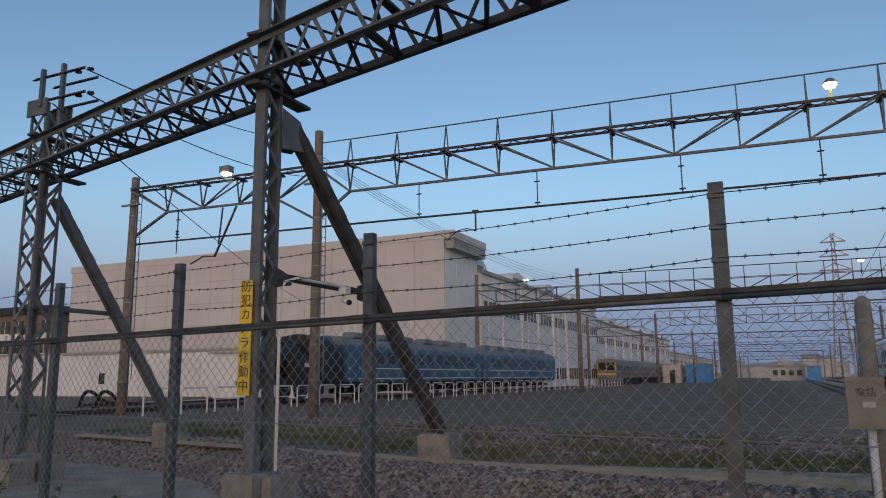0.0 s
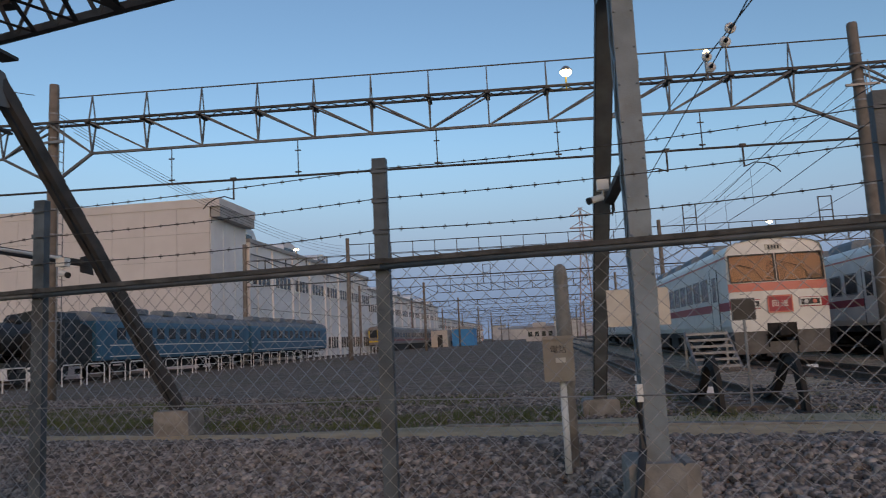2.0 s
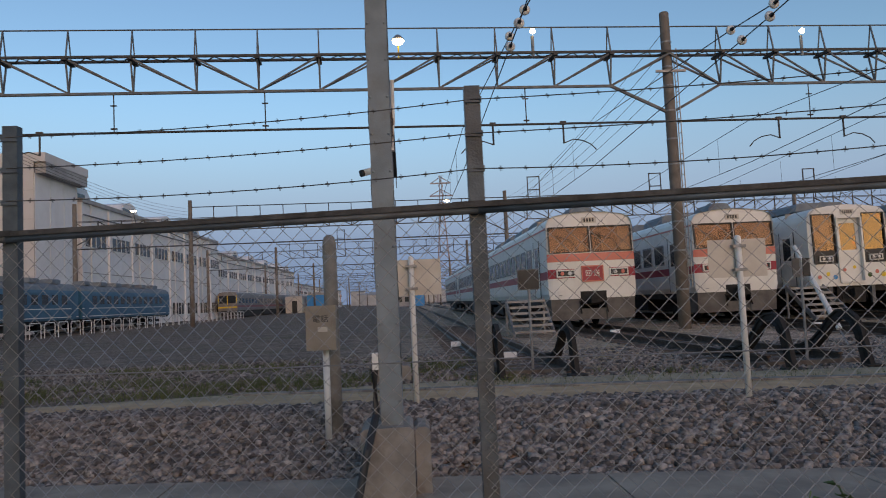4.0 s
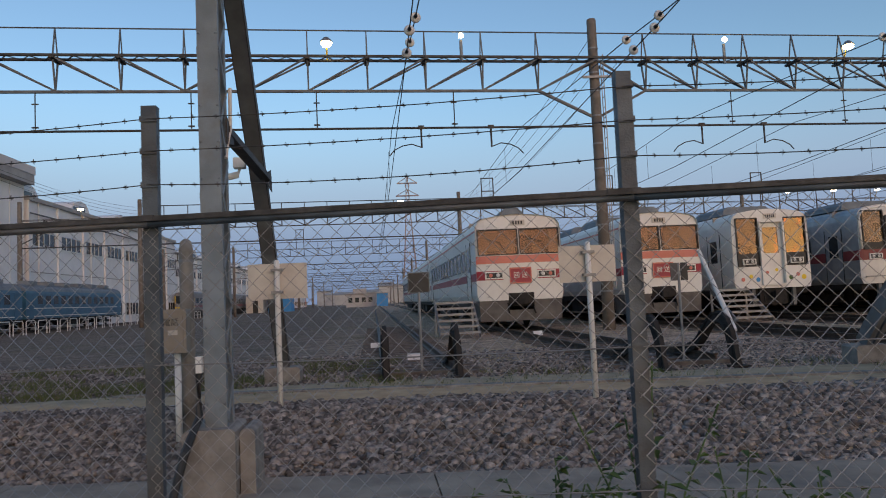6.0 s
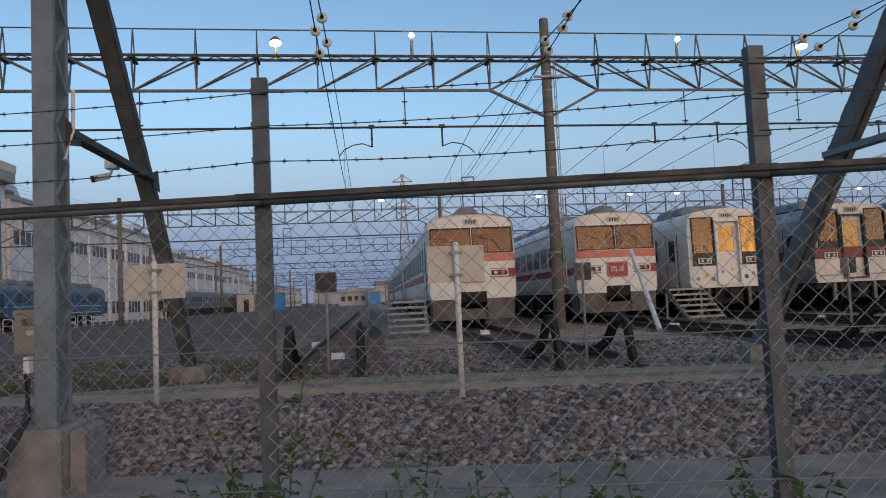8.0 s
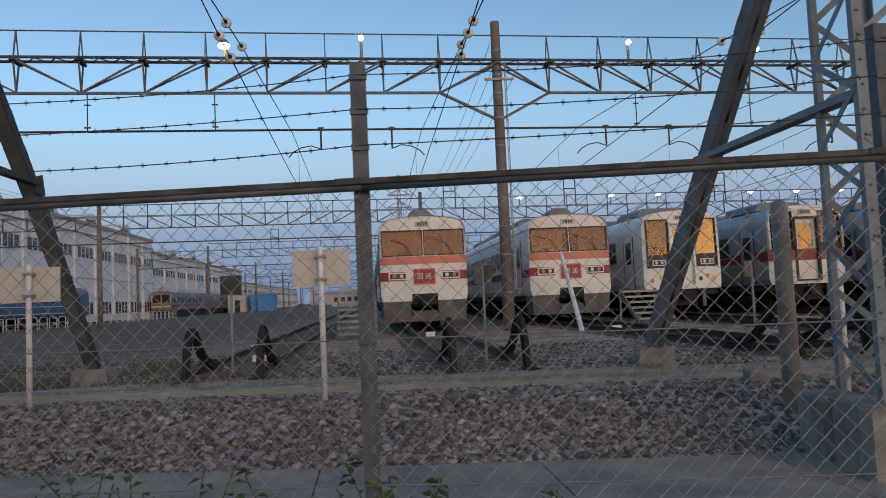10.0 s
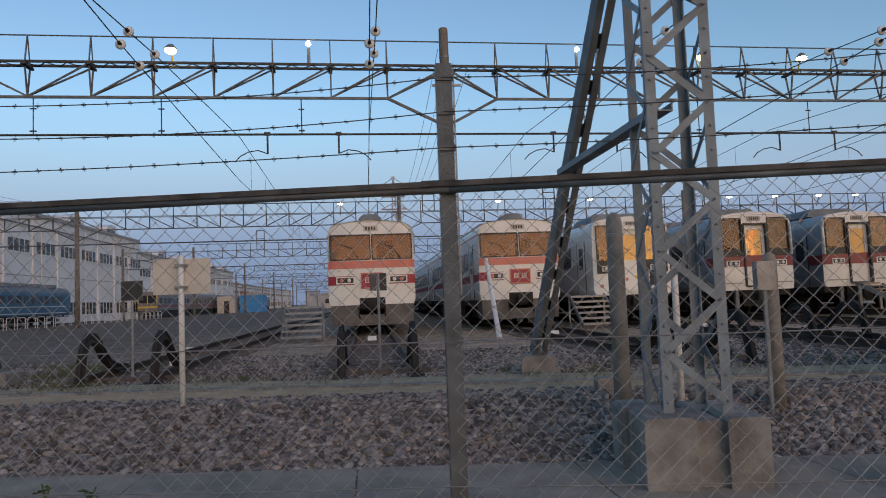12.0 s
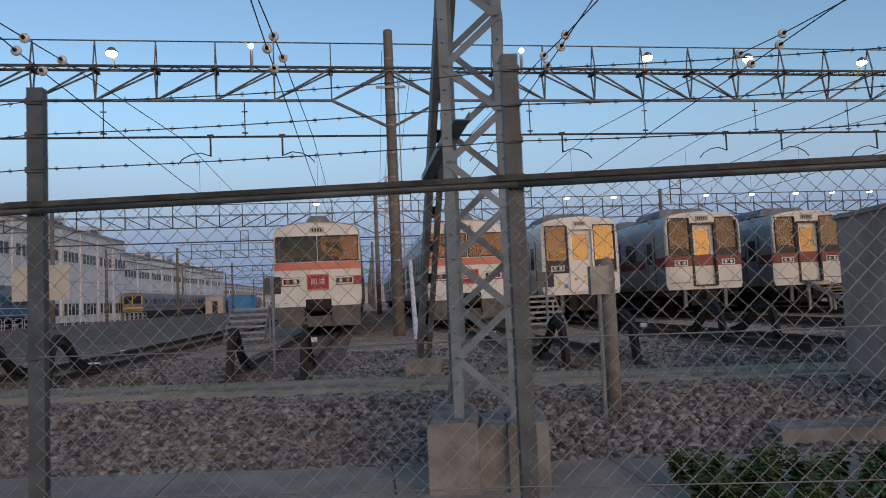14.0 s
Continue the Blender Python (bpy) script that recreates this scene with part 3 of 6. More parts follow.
def lattice_mast(x, y, w, d, top, label, foot, tie_z, shoulder, cross, paint=STEEL):
    t = thing("lattice_mast", (x, y, -0.45), label, "mast", "masts of the anchor gantry")
    a = 0.085 if not cross else 0.06
    for sx in (-1, 1):
        for sy in (-1, 1):
            px, py = x + sx * w / 2, y + sy * d / 2
            m = MB()
            m.box(min(px, px - sx * a), max(px, px - sx * a), min(py, py - sy * 0.01), max(py, py - sy * 0.01), 0.08, top)
            m.box(min(px, px - sx * 0.01), max(px, px - sx * 0.01), min(py - sy * 0.01, py - sy * a), max(py - sy * 0.01, py - sy * a), 0.08, top)
            part("corner_angle", m, paint, t)
    step = 0.41
    for sy in (-1, 1):
        m = MB()
        lacing(m, y + sy * (d / 2 + 0.005), x - sy * (w / 2 - 0.04), x + sy * (w / 2 - 0.04), 0.25, top, step, 0.06, 0.008, "x")
        part("face_lacing", m, paint, t, kind="stuff")
    for sx in (-1, 1):
        m = MB()
        lacing(m, x + sx * (w / 2 + 0.005), y - d / 2 + 0.04, y + d / 2 - 0.04, 0.25, top, step, 0.06, 0.008)
        part("side_lacing", m, paint, t, kind="stuff")
    m = MB()
    rivets(m, x - w / 2 + 0.04, x + w / 2 - 0.04, y - d / 2 - 0.009, 0.26, top, step / 2)
    part("rivets", m, paint, t, kind="stuff")
    if cross:
        for sx in (-1, 1):
            for sy in (-1, 1):
                footing(t, x + sx * 0.26, y + sy * 0.28, 0.42, 0.44, 0.02)
    else:
        footing(t, x - 0.28, y - 0.30, 0.40, 0.70, 0.17)
        footing(t, x + 0.04, y - 0.22, 0.24, 0.66, 0.13, name="footing_infill")
        footing(t, x + 0.32, y - 0.28, 0.32, 0.72, 0.16)
        footing(t, x - 0.34, y + 0.33, 0.42, 0.52, 0.15, name="rear_footing")
        footing(t, x + 0.26, y + 0.36, 0.42, 0.5, 0.12, name="rear_footing")
    sx, sy, sz = shoulder
    fx, fy, fz = foot
    brace(t, [(sx, sy, sz), ((sx + fx) / 2, sy + (fy - sy) * 0.5, fz + (sz - fz) * 0.5), foot], web=False, paint=STEEL, deep=0.07 if cross else 0.11)
    ty = sy + (fy - sy) * (sz - tie_z) / (sz - fz) + 0.1
    m = MB().channel((x - 0.1, y - d / 2 + 0.1, tie_z), (sx + (fx - sx) * (sz - tie_z) / (sz - fz) - 0.1, ty, tie_z), 0.14, 0.07, (0, 0, 1))
    part("tie", m, paint, t)
    footing(t, fx, fy, 0.5, 0.5, fz - 0.02, -0.1, "strut_footing")
    return t


MDX, MDY = -11.1, 8.62
mast_c = lattice_mast(10.84, 5.2, 0.55, 0.82, 6.6, "grey-blue lattice steel mast on concrete blocks", (9.82, 9.9, 0.3), 2.68, (10.59, 6.34, 4.6), False, STEEL_BLUE)
mast_c.rotation_euler = (0, 0, radians(-10))
mast_d = lattice_mast(MDX, MDY, 0.42, 0.42, 6.2, "grey lattice steel mast with line crossarms on top", (MDX, MDY + 3.35, 0.42), 2.52, (MDX, MDY + 0.25, 4.55), True)

ca = thing("line_crossarm", (MDX, MDY, 6.2), "steel crossarms with small line insulators on the mast", "crossarm")
for z, x1 in ((6.65, MDX + 1.1), (6.2, MDX + 1.15)):
    part("arm", MB().angle((MDX - 0.2, MDY - 0.2, z), (x1, MDY - 0.2, z), 0.055), STEEL_DARK, ca)
    part("arm", MB().angle((MDX - 0.2, MDY + 0.2, z), (x1 - 0.15, MDY + 0.2, z), 0.055), STEEL_DARK, ca)
    for dx in (0.0, 0.3):
        part("line_insulator", MB().lathe((x1 - dx, MDY - 0.16, z + 0.02), (1, 0, -0.25), [(0, 0.015), (0.03, 0.035), (0.05, 0.02), (0.08, 0.035), (0.1, 0.02), (0.13, 0.035), (0.16, 0.015)], 10), DARKP, ca)
part("head_frame", MB().box(MDX - 0.25, MDX + 0.25, MDY - 0.27, MDY - 0.235, 5.95, 6.25), STEEL, ca)
part("head_frame", MB().box(MDX - 0.25, MDX + 0.25, MDY + 0.235, MDY + 0.27, 5.95, 6.25), STEEL, ca)
part("upright", MB().bar((MDX + 0.55, MDY - 0.2, 5.55), (MDX + 0.55, MDY - 0.2, 6.85), 0.07, 0.07).bar((MDX + 0.1, MDY - 0.26, 6.1), (MDX + 0.1, MDY - 0.26, 6.8), 0.07, 0.07), STEEL, ca)


def anchor_beam():
    """Box-lattice beam of angles, from mast to mast."""
    x0, x1 = -16.0, 3.0
    t = thing("lattice_beam", (x0, 8.6, 4.98), "long grey box-lattice steel gantry beam with lacing", "beam")
    def at(x, back, up):
        return Vector((x, 6.96 - 0.2367 * (x + 5.0) + 0.708 * back, 5.01 + 0.535 * up))
    # front chords and lacing use the lighter steel, all other faces the darker
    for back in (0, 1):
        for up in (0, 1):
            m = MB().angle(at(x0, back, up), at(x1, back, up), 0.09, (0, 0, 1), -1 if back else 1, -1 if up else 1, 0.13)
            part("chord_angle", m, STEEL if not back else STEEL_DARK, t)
    n = 62
    step = (x1 - x0) / n
    fr, bk, tp, bt = MB(), MB(), MB(), MB()
    for i in range(n):
        xa, xb = x0 + i * step, x0 + (i + 1) * step
        u = i % 2
        fr.bar(at(xa, 0, u), at(xb, 0, 1 - u), 0.01, 0.055)
        bk.bar(at(xa, 1, 1 - u), at(xb, 1, u), 0.01, 0.055)
        tp.bar(at(xa, u, 1), at(xb, 1 - u, 1), 0.055, 0.01)
        bt.bar(at(xa, 1 - u, 0), at(xb, u, 0), 0.055, 0.01)
        if i % 6 == 0:
            bt.bar(at(xa, 0, 0), at(xa, 1, 0), 0.12, 0.03)
            tp.bar(at(xa, 0, 1), at(xa, 1, 1), 0.12, 0.03)
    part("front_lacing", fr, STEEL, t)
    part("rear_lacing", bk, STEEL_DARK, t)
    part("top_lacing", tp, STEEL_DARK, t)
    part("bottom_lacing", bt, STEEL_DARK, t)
    m = MB()
    for x, y in ((-5.0, 6.97), (2.1, 5.4), (-11.0, 8.35)):
        for z in (4.9, 5.56):
            m.bar((x, y - 0.12, z), (x, y + 0.98, z), 0.22, 0.04)
    part("bearing_plates", m, STEEL_DARK, t)


anchor_beam()

# ---- walkway gantries across the tracks ----
GA = radians(3.2)


def gpoint(x, z, off, y0):
    """A point of a gantry line: x along the line, off behind it."""
    return Vector((x - math.sin(GA) * off, y0 + (x - 10.83) * math.tan(GA) + math.cos(GA) * off, z))


def concrete_pole(x, y, top, label="brown-grey spun concrete catenary pole with steel bands", r=0.165, detail=True):
    t = thing("catenary_pole", (x, y, 0), label, "pole", "catenary poles")
    part("shaft", MB().lathe((x, y, -0.1), (0, 0, 1), [(0, r * 1.18), (top * 0.5, r * 1.05), (top + 0.06, r * 0.9), (top + 0.1, r * 0.82)], 14), POLEC, t, smooth=True)
    if detail:
        for z in (1.2, 2.4, 3.3, 4.2, 5.1, 5.9, 6.8, 7.6, 8.2, 9.0):
            k = r * (1.18 - 0.28 * z / top)
            part("band", MB().lathe((x, y, z), (0, 0, 1), [(0, k), (0.002, k + 0.012), (0.05, k + 0.012), (0.052, k)], 12), GALV, t)
        m = MB()
        for z in np.arange(1.5, 8.6, 0.33):
            m.bar((x + 0.27, y - 0.12, z), (x + 0.27, y + 0.12, z), 0.02, 0.02)
        m.bar((x + 0.27, y - 0.12, 1.3), (x + 0.27, y - 0.12, 8.8), 0.025, 0.025)
        m.bar((x + 0.27, y + 0.12, 1.3), (x + 0.27, y + 0.12, 8.8), 0.025, 0.025)
        part("ladder", m, GALV, t)
        part("cross_arm", MB().bar((x - 0.45, y - 0.2, 8.05), (x + 0.5, y - 0.2, 8.05), 0.07, 0.07), GALV, t)
    return t


def gantry_span(y0, xa, xb, rail=True, fine=True, label="grey steel walkway truss gantry with handrail", nodes=None, hangers=None):
    """Truss of triangular section between two poles: one bottom chord, two top chords, and haunches down to the poles."""
    material = STEEL if fine else STEEL_DARK
    t = thing("walkway_gantry", gpoint(xa, 7.6, 0, y0), label, "gantry", "walkway gantries")
    def P(x, z, off=0.0):
        return gpoint(x, z, off, y0)
    n = max(3, round((xb - xa) / 1.783))
    st = (xb - xa) / n
    nodes = nodes or [xa + i * st for i in range(1, n)]
    mid = (xa + xb) / 2
    offs = (-0.22, 0.22) if fine else (0,)
    tc, ve, di, ha = MB(), MB(), MB(), MB()
    for o in offs:
        tc.bar(P(xa, 8.68, o), P(xb, 8.68, o), 0.07 if fine else 0.09, 0.07 if fine else 0.04)
        if not fine:
            tc.bar(P(xa, 8.60), P(xb, 8.60), 0.09, 0.04)
    if fine:
        k, x = 1, xa
        while x < xb - 0.2:
            tc.bar(P(x, 8.66, -0.2 * k), P(x + 0.3, 8.66, 0.2 * k), 0.03, 0.02)
            x, k = x + 0.3, -k
    part("top_chord", tc, STEEL_DARK if fine else material, t)
    part("bottom_chord", MB().bar(P(nodes[0], 7.66), P(nodes[-1], 7.66), 0.08 if fine else 0.09, 0.075), material, t)
    for i, x in enumerate(nodes):
        for o in offs:
            up = MB() if fine else ve
            up.bar(P(x, 7.66), P(x, 8.66, o), 0.045 if fine else 0.08, 0.045 if fine else 0.08)
            if fine:
                part("upright", up, material, t)
        if i + 1 < len(nodes):
            xn = nodes[i + 1]
            for o in offs:
                dg = MB() if fine else di
                if (x + xn) / 2 < mid:
                    dg.bar(P(x, 8.64, o), P(xn, 7.68), 0.045 if fine else 0.07, 0.05 if fine else 0.07)
                else:
                    dg.bar(P(x, 7.68), P(xn, 8.64, o), 0.045 if fine else 0.07, 0.05 if fine else 0.07)
                if fine:
                    part("diagonal", dg, material, t)
        if fine:
            part("walkway_bearer", MB().bar(P(x, 8.60, -0.36), P(x, 8.60, 0.36), 0.13, 0.07), STEEL_DARK, t)
    for xe, xi in ((xa, nodes[0]), (xb, nodes[-1])):
        if fine:
            part("haunch", MB().bar(P(xi, 7.66), P(xe, 6.75), 0.09, 0.08), material, t)
            for o in offs:
                part("end_diagonal", MB().bar(P(xi, 7.66), P(xe, 8.62, o), 0.05, 0.06), material, t)
        else:
            ha.bar(P(xi, 7.66), P(xe, 6.75), 0.07, 0.07).bar(P(xi, 7.66), P(xe, 8.6), 0.05, 0.06)
    if not fine:
        part("post_infill", ve, material, t, kind="stuff")
        part("lattice_infill", di, material, t, kind="stuff")
        part("haunch_infill", ha, material, t, kind="stuff")
    if rail:
        hr = MB()
        for x in nodes:
            if fine:
                po = MB().bar(P(x, 8.68, -0.2), P(x, 9.55, 0), 0.035, 0.045)
                po.bar(P(x, 8.68, 0.2), P(x, 9.55, 0.0), 0.03, 0.035)
                part("handrail_post", po, material, t)
            else:
                hr.bar(P(x, 8.6), P(x, 9.55), 0.06, 0.05)
        hr.tube(P(xa, 9.55), P(xb, 9.55), 0.022 if fine else 0.04, n=6)
        part("handrail", hr, material, t)
    part("support_pipe", MB().tube(P(xa, 6.5), P(xb, 6.5), 0.035 if fine else 0.05, n=8), STEEL_DARK, t)
    if fine:
        for k in hangers or np.arange(nodes[0] + 0.55, xb - 1, 4.05):
            hg = MB().tube(P(k, 7.66), P(k, 6.5), 0.018, n=6)
            hg.bar(P(k - 0.09, 6.62), P(k + 0.09, 6.62), 0.05, 0.04)
            hg.bar(P(k - 0.09, 7.3), P(k + 0.09, 7.3), 0.05, 0.03)
            part("hanger", hg, STEEL_DARK, t)
    return t


POLES2 = [-22.2, -13.85, 10.83, 35.6, 60.0]
for x in POLES2:
    concrete_pole(*gpoint(x, 0, 0, 22.5)[:2], 10.0 if x > -20 else 9.2)
gantry_span(22.5, -13.85, 10.83, nodes=[-12.57 + 1.793 * i for i in range(13)], hangers=(-9.97, -5.95, -1.65, 2.0, 6.21))
gantry_span(22.5, 10.83, 35.6, nodes=[12.54 + 1.762 * i for i in range(13)], hangers=(15.5, 19.6, 23.75, 27.4, 31.5))
gantry_span(22.5, 35.6, 60.0, label="grey steel walkway truss gantry over the far tracks")
gantry_span(22.5, -22.2, -13.85, rail=False, label="short grey truss gantry without handrail between poles")
for k, y0 in enumerate((61.0, 100.0, 140.0, 182.0, 226.0, 275.0, 330.0)):
    for x in (-23.4, -14.6, 10.9, 36.5, 62.0, 88.0)[: 6 if k < 3 else 5]:
        concrete_pole(*gpoint(x, 0, 0, y0)[:2], 10.1 if k == 0 else 9.2, "far brown-grey concrete catenary pole", 0.17, False)
    gantry_span(y0, -14.6, 10.9, k < 2, False, "far grey truss gantry spanning the yard tracks")
    gantry_span(y0, 10.9, 36.5, k < 2, False, "far grey truss gantry spanning the yard tracks")
    gantry_span(y0, 36.5, 62.0, k < 2, False, "far grey truss gantry spanning the yard tracks")
    gantry_span(y0, -23.4, -14.6, False, False, "short far truss gantry beside the works")


# ---- catenary: pull-off arms, wires, insulators ----
def pull_off(x, d):
    p = gpoint(x, 6.5, 0, 22.5)
    t = thing("pull_off_arm", p, "dark steel catenary pull-off arm under the gantry pipe", "catenary arm", "pull-off arms")
    part("drop_tube", MB().tube(p, p + Vector((0, 0, -0.62)), 0.03, n=8), STEEL_DARK, t)
    part("bracket", MB().bar(p + Vector((-0.09, 0, 0.02)), p + Vector((0.09, 0, 0.02)), 0.1, 0.1), STEEL_DARK, t)
    q = [p + Vector((d * a, 0, b)) for a, b in ((0.03, -0.6), (0.3, -0.5), (0.6, -0.55), (0.85, -0.68), (1.0, -0.85))]
    part("registration_arm", MB().pipe(q, 0.018), STEEL_DARK, t)


for x, d in ((5.15, -1), (7.35, 1), (16.6, 1), (14.4, -1), (22.58, -1), (24.7, 1), (-8.0, -1), (28.5, -1), (31.0, 1)):
    pull_off(x, d)


def overhead_line(x):
    t = thing("overhead_line", (x, 7, 5.2), "thin dark overhead contact and messenger wires with insulators", "wires", "overhead lines")
    yb = 6.0 - 0.14 * (x - 2.1) + 0.7
    m = MB().pipe([(x + 0.05, yb, 5.8), (x + 0.03, 11.3, 5.53), (x, 22.6, 5.15), (x, 61, 5.1), (x, 140, 5.1)], 0.011, 5)
    part("contact_wire", m, STEEL_DARK, t)
    m = MB().pipe([(x + 0.16, yb, 5.35), (x + 0.14, 11.3, 5.76), (x + 0.13, 12.9, 5.9), (x + 0.05, 22.6, 6.5), (x, 42, 5.8), (x, 61, 6.5), (x, 80, 5.8), (x, 100, 6.5), (x, 140, 6.5)], 0.011, 5)
    part("messenger_wire", m, STEEL_DARK, t)
    dr = MB()
    for i in range(10):
        y = 25 + i * 3.6
        dr.tube((x, y, 5.13), (x, y, 5.8 + 0.7 * abs((y - 42) / 19) ** 2), 0.006, n=4)
    part("dropper_infill", dr, STEEL_DARK, t, kind="stuff")
    for dx, z, y in ((0.03, 5.53, 11.3), (0.14, 5.76, 11.35), (0.03, 5.5, 12.3), (0.13, 5.9, 12.9)):
        disc = part("insulator", MB().lathe((x + dx, y - 0.05, z), (0, 1, 0), [(0, 0.035), (0.012, 0.075), (0.03, 0.088), (0.05, 0.086), (0.07, 0.06), (0.1, 0.035)], 16), INSUL, t, "white porcelain disc insulator", True)
        part("cap", MB().lathe((x + dx, y - 0.13, z), (0, 1, 0), [(0, 0.012), (0.03, 0.03), (0.075, 0.034), (0.08, 0.03)], 10), DARKP, disc, "dark iron cap", True)


for x in TRACKS[:6]:
    overhead_line(x)


def feeder(name, label, a, b, sag, r=0.012):
    m = MB()
    a, b = Vector(a), Vector(b)
    pts = [a.lerp(b, i / 14) + Vector((0, 0, -sag * 4 * (i / 14) * (1 - i / 14))) for i in range(15)]
    single(name, m.pipe(pts, r, 5), STEEL_DARK, label, "cable", "line cables")


feeder("feeder_cable", "thin dark power line sagging above the yard", (-10.0, 8.45, 6.65), (-14.3, 20.8, 9.6), 0.25)
feeder("feeder_cable", "thin dark power line sagging above the yard", (-9.95, 8.45, 6.2), (-14.2, 20.8, 8.3), 0.3)
feeder("feeder_cable", "thin dark power line sagging above the yard", (-10.2, 8, 5.9), (-40, 60, 8), 0.6)
for k in range(4):
    feeder("feeder_cable", "thin dark power line running down the yard", (10.6 + 0.3 * k, 22.2, 9.2 - 0.25 * k), (11.2 + 0.3 * k, 61, 9.6 - 0.2 * k), 0.7, 0.009)
    feeder("feeder_cable", "thin dark power line running beside the works", (-14.1 + 0.3 * k, 21.2, 9.3 - 0.3 * k), (-14.8 + 0.3 * k, 59, 9.4 - 0.3 * k), 0.9, 0.009)


# ---- floodlights on the gantry ----
def floodlight(x, z, big):
    p = gpoint(x, z, -0.3, 22.5)
    t = thing("floodlight", p, "lit yellowish floodlight on the gantry handrail" if big else "small lit lamp on a post above the gantry", "lamp", "gantry floodlights")
    if big:
        part("housing", MB().lathe(p + Vector((0, 0, 0.22)), (0, 0, -1), [(0, 0.03), (0.03, 0.09), (0.08, 0.13), (0.14, 0.19), (0.16, 0.19)], 14), GALV, t, smooth=True)
        part("lens", MB().lathe(p + Vector((0, 0, 0.06)), (0, 0, -1), [(0, 0.17), (0.06, 0.175), (0.12, 0.13), (0.15, 0.04)], 14), LED, t, "glowing warm-white lamp glass", True)
        part("bracket", MB().tube(p + Vector((0, 0.0, 0.2)), p + Vector((0, 0.3, -0.4)), 0.025, n=6), YELLOW, t)
    else:
        part("post", MB().tube(p + Vector((0, 0.1, -0.65)), p + Vector((0, 0.1, 0.0)), 0.05, n=8), GALV, t)
        part("lens", MB().lathe(p + Vector((0, 0, 0.2)), (0, 0, -1), [(0, 0.04), (0.05, 0.085), (0.12, 0.085), (0.16, 0.03)], 12), LED, t, "glowing white lamp glass", True)


for x, z, big in ((2.35, 9.02, True), (6.48, 9.2, False), (15.25, 9.15, False), (19.7, 9.05, True), (23.43, 9.05, True), (27.9, 8.95, True), (32.2, 8.95, True)):
    floodlight(x, z, big)


def far_lamp(x, y, z):
    t = thing("yard_lamp", (x, y, z), "small lit yard lamp far down the tracks", "lamp", "far yard lamps")
    part("head", MB().lathe((x, y, z + 0.15), (0, 0, -1), [(0, 0.08), (0.1, 0.3), (0.12, 0.3)], 10), GALV, t)
    part("lens", MB().lathe((x, y, z + 0.02), (0, 0, -1), [(0, 0.24), (0.06, 0.24), (0.12, 0.1)], 10), LEDW, t, "glowing white lamp glass", True)
    part("bracket", MB().tube((x, y, z), (x, y + 0.5, z - 0.9), 0.04, n=6), GALV, t)


for x, z in ((-18.8, 9.35), (6.0, 9.35), (19.4, 9.35), (27.6, 9.35), (31.9, 9.35), (40.7, 9.35), (45.2, 9.35), (49.6, 9.35), (53.3, 9.35), (57.2, 9.35)):
    far_lamp(x, gpoint(x, 0, 0, 61.0).y - 0.5, z)
p = gpoint(-17.6, 8.75, -0.3, 22.5)
t = thing("bracket_lamp", p, "lit lamp box on the short gantry span", "lamp")
part("housing", MB().box(p.x - 0.22, p.x + 0.22, p.y - 0.15, p.y + 0.15, p.z + 0.05, p.z + 0.3), GALV, t)
part("lens", MB().lathe((p.x, p.y, p.z + 0.05), (0, 0, -1), [(0, 0.2), (0.06, 0.18), (0.1, 0.1)], 10), LEDW, t, "glowing white lamp glass")


p = gpoint(-17.4, 7.6, 0, 22.5)
t = thing("drop_bracket", p, "dark cantilever bracket hanging under the short gantry", "catenary arm")
part("drop_frame", MB().bar(p + Vector((0.1, 0, 0)), p + Vector((-0.75, -0.1, -1.85)), 0.06, 0.06).bar(p + Vector((-0.55, 0, 0)), p + Vector((-0.6, -0.1, -1.4)), 0.045, 0.045), STEEL_DARK, t)
part("stay_tube", MB().pipe([p + Vector((-0.7, -0.1, -1.85)), p + Vector((-1.3, -0.1, -1.8)), p + Vector((-1.9, -0.1, -2.05))], 0.03), STEEL_DARK, t)
q = gpoint(-20.0, 7.6, 0, 22.5)
part("drop_rod", MB().tube(q, q + Vector((0, 0, -1.6)), 0.02, n=6).lathe(q + Vector((0, 0, -0.7)), (0, 0, -1), [(0, 0.03), (0.05, 0.07), (0.1, 0.03), (0.15, 0.07), (0.2, 0.03)], 8), STEEL_DARK, t)
for x in (13.4, 38.0, -6.0, 24.0):
    g = gpoint(x, 9.6, 0, 61.0 if x > 0 else 100.0)
    t = thing("signal_frame", g, "small rectangular steel frame above the far gantry", "frame", "frames on far gantries")
    part("frame", MB().bar(g + Vector((-0.5, 0, -0.9)), g + Vector((-0.5, 0, 1.6)), 0.08, 0.08).bar(g + Vector((0.5, 0, -0.9)), g + Vector((0.5, 0, 1.6)), 0.08, 0.08).bar(g + Vector((-0.54, 0, 1.6)), g + Vector((0.54, 0, 1.6)), 0.08, 0.08).bar(g + Vector((-0.54, 0, 0.5)), g + Vector((0.54, 0, 0.5)), 0.08, 0.08), STEEL_DARK, t)


